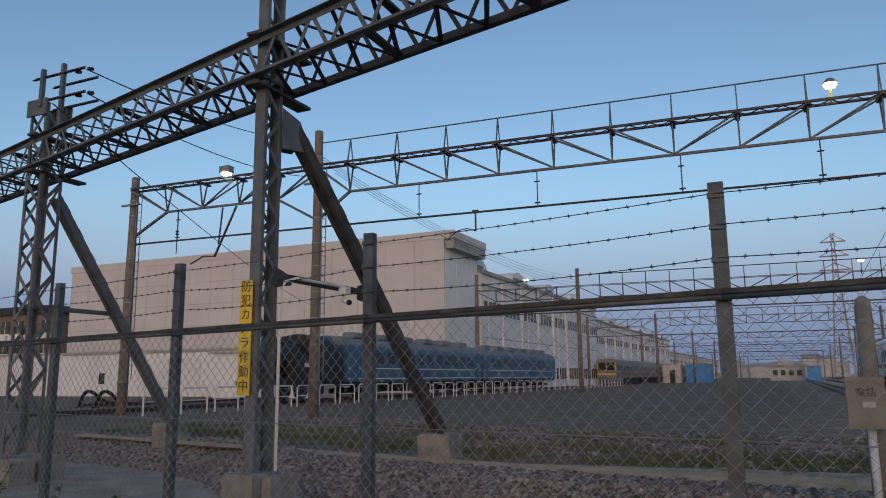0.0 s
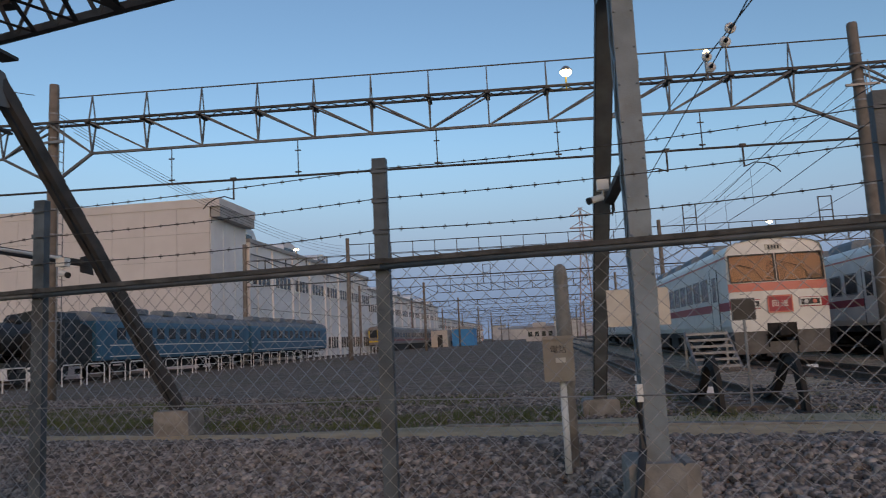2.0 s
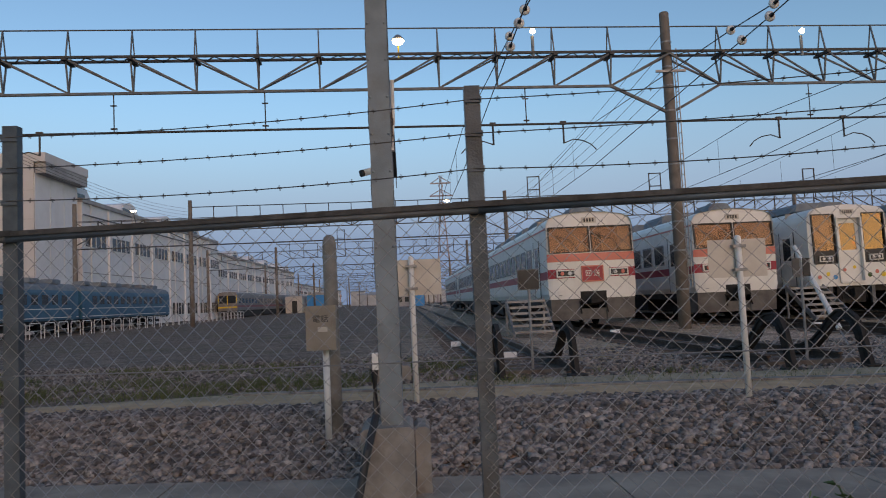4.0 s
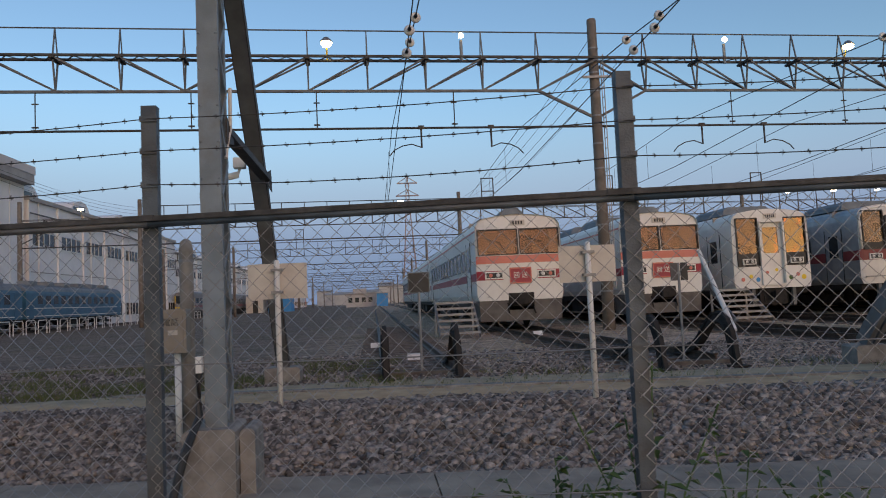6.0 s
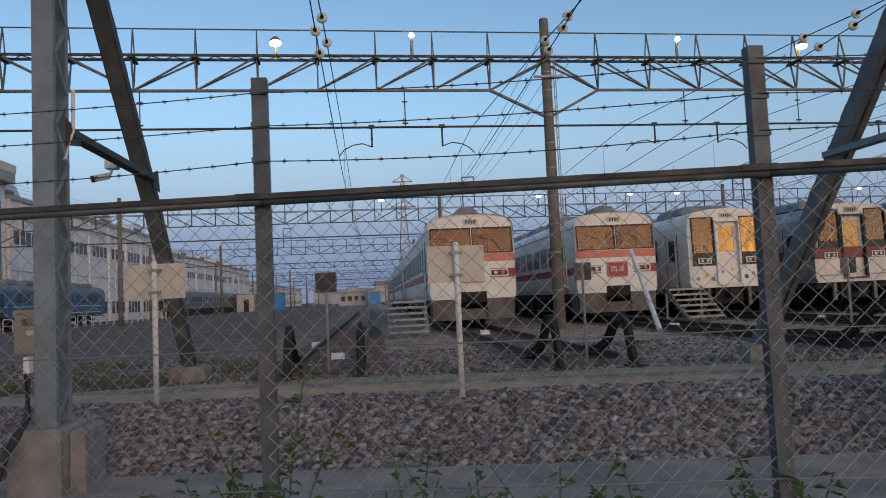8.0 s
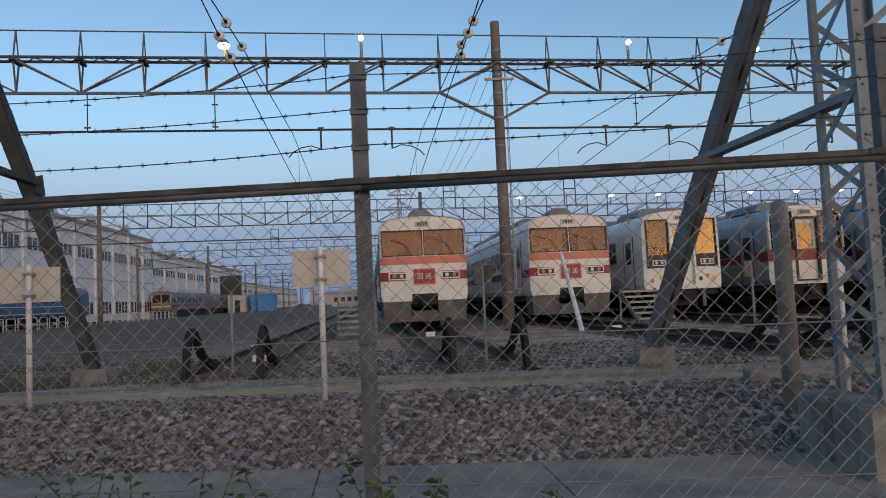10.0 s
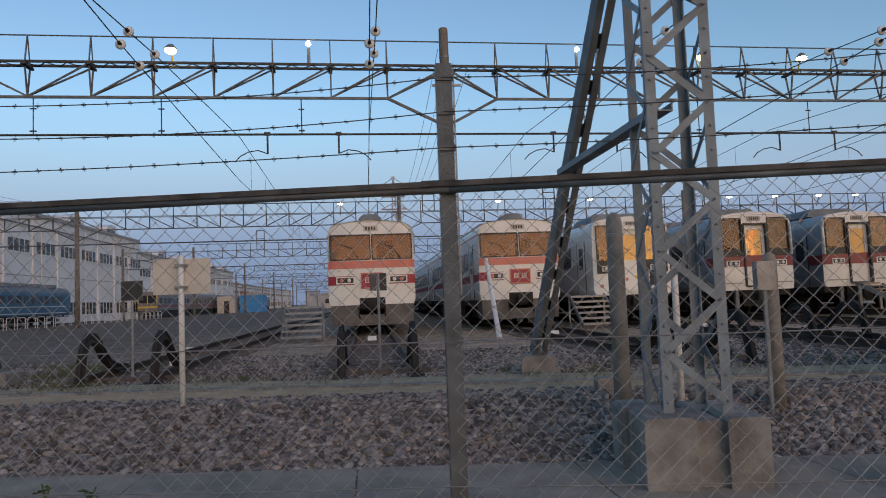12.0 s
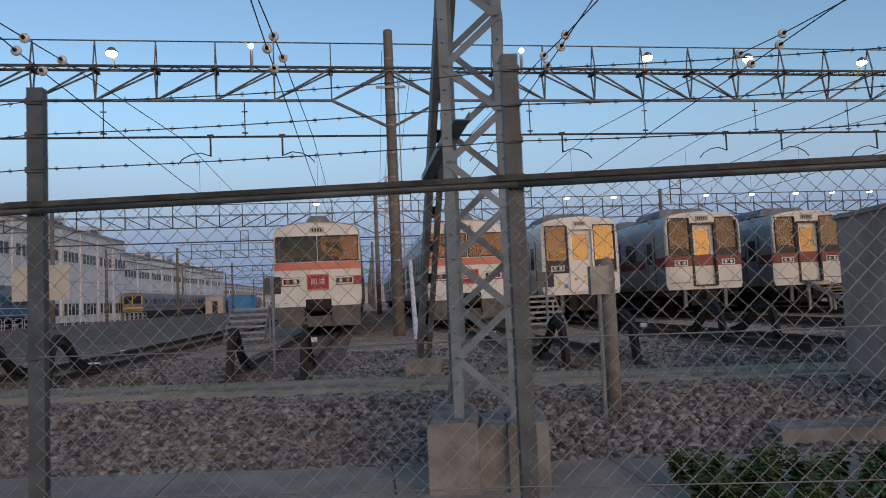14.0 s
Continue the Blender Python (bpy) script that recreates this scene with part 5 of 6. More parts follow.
def gangway_front(cx, yf, style, label, group):
    """Flat-fronted car with a gangway door between two tall windows."""
    dots = style == "dots"
    body = WHITE if dots else SILVER
    lean = 0.04
    t = thing("train_car", (cx, yf, 0), label, "train", group)
    length = 20.0
    part("body", shell(cx, yf + 0.10, yf + length), body, t)
    zl, zt = (1.86, 3.55) if dots else (2.28, 3.63)
    wl, wr, wd = (-1.27, -0.49, zl, zt), (0.49, 1.27, zl, zt), (-0.28, 0.28, 2.3, 3.22)
    dh = (-0.43, 0.43, 1.2, 3.42)
    part("front_face", face_panel(cx, yf, lean, [wl, wr, dh], 1.07, 3.88), WHITE if dots else PALE, t)
    for h in (wl, wr):
        g = part("windscreen", pane(cx, yf, lean, h), (GLASS_WARM if h is wr else GLASS) if dots else GLASS_CLEAR, t, "tall windscreen pane with an evening sky tint put into its gloss")
        g.visible_shadow = False
        part("rubber_trim", hole_trim(cx, yf, lean, h), DARKP, g)
        if dots:
            part("window_apron", MB().box(cx + h[0] + 0.01, cx + h[1] - 0.01, yf + 0.03, yf + 0.04, 1.87, 2.3), DARKP, g)
        lamp = part("headlight", MB().box(cx + sum(h[:2]) / 2 - 0.24, cx + sum(h[:2]) / 2 + 0.24, yf - 0.03, yf + 0.05, 1.92, 2.12), INSUL, t, "white framed headlight unit")
        part("lamp_recess", MB().box(cx + sum(h[:2]) / 2 - 0.2, cx + sum(h[:2]) / 2 + 0.2, yf - 0.036, yf - 0.03, 1.95, 2.09), DARKP, lamp)
        for dx in (-0.1, 0.1):
            part("lamp_glass", MB().lathe((cx + sum(h[:2]) / 2 + dx, yf - 0.034, 2.02), (0, -1, 0), [(0, 0.055), (0.01, 0.05), (0.02, 0.02)], 10), INSUL, lamp)
    door = part("gangway_door", face_panel(cx, yf + 0.09, lean, [wd, (-1.5, -0.42, 1.2, 3.42), (0.42, 1.5, 1.2, 3.42)], 1.2, 3.42), WHITE if dots else PALE, t, "recessed end door with a window")
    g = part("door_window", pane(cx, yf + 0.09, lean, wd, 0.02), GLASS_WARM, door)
    g.visible_shadow = False
    part("door_surround", hole_trim(cx, yf - 0.02, lean, dh, 0.06, 0.14), WHITE if dots else DARKP, t)
    cab(t, cx, yf, CREAM if dots else CABGREY, 1.5)
    if not dots:
        for keep in ((-0.46, 1.5, 1.9, 2.3), (-1.5, 0.46, 1.9, 2.3)):
            part("maroon_band", face_panel(cx, yf, lean, [keep], 1.9, 2.3, 0.008), MAROON, t)
        part("door_band", MB().box(cx - 0.4, cx + 0.4, yf + 0.08, yf + 0.086, 1.9, 2.3), MAROON, door)
        rim = [(-1.36, 2.3), (-1.36, 3.3), (-1.32, 3.5), (-1.2, 3.64), (-0.9, 3.72), (-0.45, 3.77), (0.45, 3.77), (0.9, 3.72), (1.2, 3.64), (1.32, 3.5), (1.36, 3.3), (1.36, 2.3)]
        part("windscreen_rim", MB().pipe([(cx + a, front_y(yf, z, lean) + 0.03, z) for a, z in rim], 0.05, 6), WHITE, t, "white rounded frame round the windscreens", True)
        for a, b in ((-1.3, -0.5), (0.5, 1.3)):
            part("window_apron", MB().box(cx + a + 0.02, cx + b - 0.02, yf + 0.035, yf + 0.043, 2.31, 2.52), DARKP, t)
        for xs in (cx - 1.3, cx + 0.55):
            part("front_step", MB().box(xs, xs + 0.75, yf - 0.02, yf + 0.02, 1.3, 1.34), GALV, t)
    else:
        cols = [SALMON, YELLOW, TILEBLUE, LEAF, SALMON, YELLOW]
        for i, (dx, dz, r) in enumerate(((-1.15, 1.40, 0.07), (-0.85, 1.50, 0.07), (-0.6, 1.38, 0.08), (0.62, 1.42, 0.08), (0.88, 1.52, 0.07), (1.1, 1.42, 0.09), (-0.2, 1.62, 0.06), (0.15, 1.7, 0.06))):
            back = 0.09 if abs(dx) < 0.42 else 0.0
            part("painted_dot", MB().lathe((cx + dx, yf + back + 0.001, dz), (0, -1, 0), [(0, r), (0.004, r * 0.98)], 14), cols[i % 6], t)
    plate = part("number_box", MB().box(cx - 0.24, cx + 0.24, front_y(yf, 3.62, lean) - 0.02, front_y(yf, 3.62, lean) + 0.05, 3.52, 3.7), BOARD if dots else GALV, t)
    bars(plate, cx, front_y(yf, 3.62, lean) - 0.021, 3.61, 0.36, 0.1, 5, DARKP)
    part("coupler_pocket", MB().box(cx - 0.5, cx + 0.5, yf + 0.15, yf + 0.2, 0.5, 1.15), UNDER, t)
    coupler(t, cx, yf, 0.85)
    for s in (-0.75, 0.75):
        part("guard_iron", MB().box(cx + s - 0.06, cx + s + 0.06, yf + 0.08, yf + 0.2, 0.45, 1.08), STEEL, t)
    side_set(t, cx, yf, length, body, (MAROON,) if not dots else (), ((1.9, 2.25),) if not dots else (), [yf + 1.5, yf + 5.2, yf + 10, yf + 14.8], (2.16, 2.95), 1.1, 1.7, GALV)
    for k in range(4):
        roof_unit(t, cx, yf + 1.6 + 4.6 * k, 1.9, 2.4, 0.3)
    return t


express_front(8.26, 23.38, "white express train")
express_front(13.39, 24.25, "second white express train")
for cx, y in ((8.26, 43.8), (8.26, 64.2), (13.39, 44.7), (13.39, 65.1)):
    trailer_car(cx, y, "white express trailer car with crimson window band", WHITE, (RED, SALMON), ((1.72, 1.98), (3.32, 3.38)), "express trailer cars", [y + 1.6, y + 18.4])
gangway_front(17.53, 24.5, "dots", "white railcar with gangway door and coloured dots", "gangway railcars")
gangway_front(21.9, 24.0, "silver", "stainless commuter car with maroon band and end door", "gangway railcars")
gangway_front(26.4, 24.8, "silver", "stainless commuter car with maroon band beside a ramp", "gangway railcars")
gangway_front(31.6, 27.6, "silver", "stainless commuter car partly behind the brown shed", "gangway railcars")
for cx, y in ((17.53, 45.0), (21.9, 44.5), (26.4, 45.3)):
    trailer_car(cx, y, "plain commuter trailer car with dark windows", WHITE if cx < 20 else SILVER, () if cx < 20 else (MAROON,), () if cx < 20 else ((1.9, 2.25),), "commuter trailer cars", [y + 2, y + 7, y + 12, y + 17], win_w=1.1, pitch=1.7)


# ---- boarding stairs beside the trains ----
def steps(x, y, w, d, label):
    t = thing("boarding_steps", (x, y, 0), label, "steps", "boarding steps")
    n = 6
    for i in range(n):
        z = 0.2 + i * 0.18
        part("tread", MB().box(x - w / 2, x + w / 2, y + i * d / n, y + i * d / n + 0.26, z - 0.07, z), GALV, t)
    for s in (-1, 1):
        part("stringer", MB().bar((x + s * w / 2, y, 0.05), (x + s * w / 2, y + d, 1.1), 0.05, 0.16), GALV, t)
        part("leg", MB().bar((x + s * w / 2, y + d, 0.0), (x + s * w / 2, y + d, 1.1), 0.06, 0.06), GALV, t)
    part("landing", MB().box(x - w / 2, x + w / 2, y + d, y + d + 1.2, 1.06, 1.1), GALV, t)


steps(6.05, 21.9, 1.2, 1.6, "grey steel boarding steps beside the express train")
steps(15.75, 22.7, 1.25, 1.7, "grey steel boarding steps between two trains")
t = thing("boarding_ramp", (26.9, 23.7, 0), "brown timber boarding ramp with steel side beams", "ramp")
for i in range(9):
    x, y, z = 26.6 + 0.095 * i, 24.72 - 0.22 * i, 1.16 - 0.115 * i
    part("plank", MB().prof((x - 0.5, y - 0.2, z), (x + 0.5, y + 0.2, z), [(-0.115, -0.02), (0.115, -0.02), (0.115, 0.02), (-0.115, 0.02)]), PLANKM, t)
for dx, dy in ((-0.55, -0.22), (0.55, 0.22)):
    part("side_beam", MB().bar((26.57 + dx, 24.8 + dy, 1.16), (27.42 + dx, 22.84 + dy, 0.14), 0.07, 0.16), GALV, t)
    for k, z in ((0.05, 1.08), (0.5, 0.6)):
        part("trestle_leg", MB().bar((26.57 + dx + 0.85 * k, 24.8 + dy - 1.96 * k, 0), (26.57 + dx + 0.85 * k, 24.8 + dy - 1.96 * k, z), 0.1, 0.1), GALV, t)


# ---- blue coaches, locomotive, far trains beside the works ----
def blue_coach(y0, length):
    cx = -23.45
    t = thing("passenger_coach", (cx, y0, 0), "blue vintage passenger coach with white stripes and grey roof", "coach", "blue coaches")
    part("body", shell(cx, y0, y0 + length, [(1.38, 1.07), (1.42, 1.2), (1.42, 3.0), (1.36, 3.2), (0.0, 3.22)], True), BLUE, t)
    part("roof", MB().prof((cx, y0, 3.2), (cx, y0 + length, 3.2), [(-1.4, -0.03), (1.4, -0.03), (1.3, 0.2), (1.05, 0.38), (0.55, 0.52), (0, 0.56), (-0.55, 0.52), (-1.05, 0.38), (-1.3, 0.2)]), COACHROOF, t, "weathered grey arched roof")
    x = cx + 1.424
    for z in (1.24, 1.84):
        part("white_stripe", MB().box(x, x + 0.005, y0 + 0.05, y0 + length - 0.05, z, z + 0.06), WHITE, t)
    y = y0 + 1.9
    while y < y0 + length - 2:
        g = part("window", MB().box(x, x + 0.008, y, y + 0.85, 2.15, 2.85), DARKGLASS, t)
        part("window_frame", MB().box(x, x + 0.02, y - 0.04, y + 0.89, 2.83, 2.88).box(x, x + 0.02, y - 0.04, y + 0.89, 2.12, 2.17), BLUE, g)
        y += 1.42
    for d in (y0 + 0.8, y0 + length - 0.8):
        part("door", MB().box(x, x + 0.015, d - 0.4, d + 0.4, 1.15, 3.0), BLUE, t)
    k = y0 + 1.5
    while k < y0 + length - 1:
        part("roof_ventilator", MB().prof((cx + 0.55, k, 3.68), (cx + 0.55, k + 1.3, 3.68), [(-0.45, 0), (0.45, 0), (0.45, 0.24), (0.3, 0.32), (-0.3, 0.32), (-0.45, 0.24)]), COACHROOF, t)
        k += 3.1
    for y in (y0 + 3.2, y0 + length - 3.2):
        bogie(t, cx, y)
    part("underframe", MB().box(cx - 1.3, cx + 1.3, y0 + 0.2, y0 + length - 0.2, 0.85, 1.08).box(cx - 0.9, cx + 0.9, y0 + 7, y0 + 12, 0.45, 0.86), UNDER, t)


blue_coach(36.2, 20.2)
blue_coach(57.0, 20.6)


def locomotive():
    cx, y = -23.45, 29.9
    t = thing("steam_locomotive", (cx, y, 0), "small black steam tank locomotive before the blue coaches", "locomotive")
    part("frame", MB().box(cx - 1.2, cx + 1.2, y, y + 6.2, 0.95, 1.2), BLACK, t)
    part("boiler", MB().lathe((cx, y + 0.2, 2.3), (0, 1, 0), [(0, 0.6), (0.05, 0.72), (0.4, 0.75), (2.9, 0.8), (3.1, 0.86)], 20), BLACK, t, smooth=True)
    part("chimney", MB().lathe((cx, y + 0.7, 2.95), (0, 0, 1), [(0, 0.24), (0.4, 0.18), (0.6, 0.22), (0.65, 0.24)], 14), BLACK, t)
    part("dome", MB().lathe((cx, y + 1.9, 2.95), (0, 0, 1), [(0, 0.4), (0.25, 0.38), (0.45, 0.22), (0.5, 0.05)], 14), BLACK, t, smooth=True)
    for s in (-1, 1):
        part("side_tank", MB().prof((cx + s * 1.03, y + 1.6, 1.85), (cx + s * 1.03, y + 3.4, 1.85), [(-0.3, -0.65), (0.3, -0.65), (0.3, 0.6), (0.24, 0.66), (-0.24, 0.66), (-0.3, 0.6)]), BLACK, t)
    part("cab", MB().prof((cx, y + 3.4, 1.2), (cx, y + 5.0, 1.2), [(-1.36, 0), (1.36, 0), (1.36, 2.0), (1.1, 2.35), (0, 2.5), (-1.1, 2.35), (-1.36, 2.0)]), BLACK, t)
    part("cab_window", MB().box(cx + 1.364, cx + 1.37, y + 3.8, y + 4.6, 2.3, 3.0), DARKGLASS, t)
    part("coal_bunker", MB().prof((cx, y + 5.0, 1.2), (cx, y + 6.1, 1.2), [(-1.3, 0), (1.3, 0), (1.3, 1.5), (0.9, 1.8), (-0.9, 1.8), (-1.3, 1.5)]), BLACK, t)
    for k in range(3):
        part("driving_wheel", MB().lathe((cx + 0.7, y + 1.3 + k * 1.5, 0.79), (1, 0, 0), [(0, 0.58), (0.05, 0.64), (0.12, 0.6), (0.13, 0.5)], 20), BLACK, t)
    part("side_rod", MB().bar((cx + 0.9, y + 1.1, 0.79), (cx + 0.9, y + 4.5, 0.79), 0.05, 0.12), STEEL, t)
    part("white_plate", MB().box(cx + 1.335, cx + 1.342, y + 2.3, y + 2.8, 1.9, 2.1), WHITE, t)


locomotive()


def plain_train(x, y0, cars, label, front, body):
    for k in range(cars):
        y = y0 + k * 20.4
        t = thing("train_car", (x, y, 0), label if k == 0 else "grey stainless commuter car beside the works", "train", "trains beside the works")
        part("body", shell(x, y, y + 20, OUT, True), body, t)
        for wx in range(8):
            part("window", MB().box(x + 1.424, x + 1.43, y + 1 + wx * 2.35, y + 2.6 + wx * 2.35, 2.15, 2.9), DARKGLASS, t)
        part("side_band", MB().box(x + 1.424, x + 1.429, y, y + 20, 1.55, 1.85), MAROON, t)
        if k == 0:
            part("front_mask", MB().box(x - 1.38, x + 1.38, y - 0.02, y, 1.5, 1.72).box(x - 1.38, x - 1.25, y - 0.02, y, 2.2, 3.3).box(x + 1.25, x + 1.38, y - 0.02, y, 2.2, 3.3).box(x - 0.06, x + 0.06, y - 0.02, y, 2.0, 3.3), front, t)
            part("windscreen", MB().box(x - 1.2, x + 1.2, y - 0.012, y - 0.002, 2.2, 3.3), DARKGLASS, t)
        part("running_gear", MB().box(x - 1.2, x + 1.2, y + 0.6, y + 19.4, 0.16, 1.07), UNDER, t)


plain_train(-23.8, 110.0, 6, "grey commuter train with a yellow front mask", YELLOW, GREYCAR)


def hoop_rail(x, y):
    t = thing("hoop_barrier", (x, y, 0), "white tubular steel hoop barrier beside the track", "barrier", "white hoop barriers")
    part("hoop", MB().pipe([(x, y, 0), (x, y, 0.85), (x, y + 0.12, 0.97), (x, y + 1.28, 0.97), (x, y + 1.4, 0.85), (x, y + 1.4, 0)], 0.035, 6), POSTW, t)
    part("lower_bar", MB().tube((x, y, 0.5), (x, y + 1.4, 0.5), 0.02, n=5), POSTW, t)
    return t


h0 = hoop_rail(-20.4, 20.0)
for i in range(1, 46):
    copy_thing(h0, Matrix.Translation((-20.4, 20.0 + 1.85 * i, 0)))



# ---- works buildings ----
def hall():
    x0, x1, y0, y1, h = -72.0, -25.7, 57.5, 64.8, 13.3
    t = thing("workshop_hall", (x1, y0, 0), "large cream-clad windowless workshop hall with flat roof", "building")
    part("wall", MB().box(x0, x1, y0, y1, -0.2, h), ROOFM, t)
    me = None
    nx, nz = 16, 6
    for i in range(nx):
        for j in range(nz):
            w, hh = (x1 - x0) / nx, h / nz
            if me is None:
                ob = part("panel", MB().box(x0 + 0.012, x0 + w - 0.012, y0 - 0.06, y0 - 0.002, 0.01, hh - 0.02), PANEL, t)
                me = ob.data
            else:
                ob = new("panel", me)
                ob.parent, ob.location = t, (i * w, 0, j * hh)
    for j in range(3):
        # side panels take a whiter colour than the front to brighten this side
        part("side_panel", MB().box(x1 + 0.002, x1 + 0.05, y0 + 0.05 + 2.4 * j, y0 + 2.42 + 2.4 * j, 0.0, h - 0.9), PANEL2, t, "side cladding panel made whiter than the front")
        part("joint_strip", MB().box(x1 + 0.05, x1 + 0.09, y0 + 2.40 + 2.4 * j, y0 + 2.47 + 2.4 * j, 0.0, h - 0.9), POSTW, t)
    part("roof_edge", MB().box(x0 - 0.2, x1 + 0.9, y0 - 0.12, y1 + 0.3, h - 0.05, h + 0.65), PANEL, t)
    part("soffit", MB().box(x1 + 0.05, x1 + 0.85, y0 + 0.1, y1 + 0.2, h - 0.9, h - 0.05), ROOFM, t)


hall()


def works(x1, y0, y1, h, label, bay=6.0, monitors=True):
    t = thing("works_building", (x1, y0, 0), label, "building", "works buildings")
    part("wall", MB().box(x1 - 40, x1, y0, y1, -0.2, h), PANEL2, t)
    part("parapet", MB().box(x1 - 40, x1 + 0.25, y0 - 0.1, y1, h, h + 0.35), ROOFM, t)
    y = y0
    while y < y1 - 2:
        part("pilaster", MB().box(x1, x1 + 0.16, y, y + 0.3, 0, h), PANEL2, t)
        for za, zb in ((h * 0.66, h * 0.77), (1.0, 2.4)):
            g = part("window", MB().box(x1 + 0.005, x1 + 0.02, y + 0.9, y + bay - 0.5, za, zb), DARKGLASS, t)
            m = MB()
            for k in range(5):
                yy = y + 0.9 + (bay - 1.4) * k / 4
                m.box(x1 + 0.02, x1 + 0.06, yy - 0.05, yy + 0.05, za, zb)
            m.box(x1 + 0.02, x1 + 0.08, y + 0.85, y + bay - 0.45, za - 0.12, za)
            part("mullions", m, POSTW, g)
        part("wall_rail", MB().box(x1 + 0.0, x1 + 0.06, y + 0.3, y + bay, h * 0.45, h * 0.45 + 0.08), ROOFM, t)
        if monitors and int((y - y0) / bay) % 2 == 0:
            part("roof_monitor", MB().prof((x1 - 0.6, y + 1.2, h + 0.3), (x1 - 14, y + 1.2, h + 0.3), [(-2.6, 0), (2.4, 0), (2.4, 0.5), (1.6, 1.2), (0.2, 1.4), (-1.6, 1.0)]), PANEL2, t)
            part("monitor_louvre", MB().box(x1 - 0.64, x1 - 0.58, y - 0.6, y + 2.4, h + 0.4, h + 0.95), DARKGLASS, t)
        y += bay
    m = MB()
    for z in (h * 0.9,):
        m.tube((x1 + 0.3, y0, z), (x1 + 0.3, y1, z), 0.07, n=6)
    part("service_pipe", m, STEEL, t)
    for yy in np.arange(y0 + 2, y1, 12.0):
        part("downpipe", MB().tube((x1 + 0.12, yy, 0), (x1 + 0.12, yy, h), 0.06, n=6), SALMON if int(yy) % 5 == 0 else POSTW, t)
    return t


works(-25.6, 65.2, 112.0, 11.2, "white works building with strip windows and roof monitors")
works(-25.9, 112.5, 190.0, 9.6, "long white works building with strip windows", 7.0)
works(-26.2, 191.0, 330.0, 7.0, "low white works building far down the yard", 9.0, False)

t = thing("low_store", (-37.4, 45.0, 0), "low white flat-roofed store in front of the hall", "building")
part("wall", MB().box(-80, -37.4, 45.0, 52.0, -0.1, 3.5), PANEL2, t)
part("roof", MB().box(-80.2, -37.1, 44.8, 52.2, 3.5, 3.68), ROOFM, t)
part("shutter", MB().box(-47.5, -41, 44.94, 45.0, 0, 2.9), POSTW, t)
part("door_sign", MB().box(-52.0, -51.4, 44.93, 45.0, 1.0, 1.9), DARKP, t)
t = thing("crew_hut", (-36.2, 43.0, 0), "small white store wing beside the coaches", "building")
part("wall", MB().box(-37.0, -28.0, 42.0, 44.6, -0.1, 3.1), PANEL2, t)
part("roof", MB().box(-37.2, -27.8, 41.8, 44.8, 3.1, 3.25), ROOFM, t)

t = thing("apartment_house", (-95, 70, 0), "brown-roofed apartment house with white window frames", "building")
part("wall", MB().box(-112, -90.0, 70, 80, 0, 10.6), BRICKHOUSE, t)
part("roof", MB().prof((-101, 69.6, 10.6), (-101, 80.4, 10.6), [(-12, 0), (12, 0), (10, 1.1), (-10, 1.1)]), DARKP, t)
for i in range(7):
    for z in (5.2, 8.0):
        g = part("window", MB().box(-110 + i * 2.8, -108.3 + i * 2.8, 69.9, 70.0, z, z + 1.7), DARKGLASS, t)
        part("frame", MB().box(-110.15 + i * 2.8, -108.15 + i * 2.8, 69.85, 69.9, z - 0.25, z - 0.05).box(-109.2 + i * 2.8, -109.1 + i * 2.8, 69.85, 69.9, z, z + 1.7), POSTW, g)
    part("balcony", MB().box(-110.3 + i * 2.8, -108.0 + i * 2.8, 69.2, 69.95, 7.0, 7.7), PANEL2, t)

# far down the yard
t = thing("yard_office", (0, 192, 0), "small white yard office far down the tracks", "building")
part("wall", MB().box(-3.6, 3.8, 190, 198, 0, 3.3), FARBLDG, t)
part("roof", MB().box(-4.0, 4.2, 189.6, 198.4, 3.3, 3.55), ROOFM, t)
part("upper_floor", MB().box(-1.8, 1.6, 191, 197, 3.55, 4.7), FARBLDG, t)
for i in range(4):
    part("window", MB().box(-3.0 + i * 1.7, -2.0 + i * 1.7, 189.94, 190.0, 1.2, 2.4), DARKGLASS, t)
t = thing("site_shed", (-14.5, 150, 0), "blue sheeted site shed beside the works", "shed")
part("wall", MB().box(-17.5, -13.0, 150, 156, 0, 3.4), TILEBLUE, t)
part("roof", MB().prof((-15.25, 149.8, 3.4), (-15.25, 156.2, 3.4), [(-2.5, 0), (2.5, 0), (0, 0.6)]), ROOFM, t)
t = thing("site_shed", (-19.5, 148, 0), "orange-cream shed with a dark doorway", "shed")
part("wall", MB().box(-21.5, -18.2, 148, 153, 0, 3.3), BOARD, t)
part("doorway", MB().box(-20.2, -19.2, 147.94, 148, 0, 2.4), DARKP, t)
t = thing("site_shed", (5, 186, 0), "small blue sheeted shed far away", "shed")
part("wall", MB().box(4.2, 7.0, 186, 190, 0, 3.2), TILEBLUE, t)
part("roof", MB().box(4.0, 7.2, 185.8, 190.2, 3.2, 3.4), ROOFM, t)

rng = random.Random(11)
for i in range(60):
    x = -160 + i * 8 + rng.uniform(-3, 3)
    y = rng.uniform(380, 520)
    w, h = rng.uniform(6, 16), rng.uniform(4, 10)
    t = thing("town_house", (x, y, 0), "pale town building on the hazy skyline", "building", "skyline buildings")
    part("wall", MB().box(x - w / 2, x + w / 2, y, y + 10, 0, h), FARBLDG, t)
    part("roof", MB().prof((x - w / 2 - 0.4, y + 5, h), (x + w / 2 + 0.4, y + 5, h), [(-5.5, 0), (5.5, 0), (0, rng.uniform(0.3, 2.5))]), ROOFM, t)


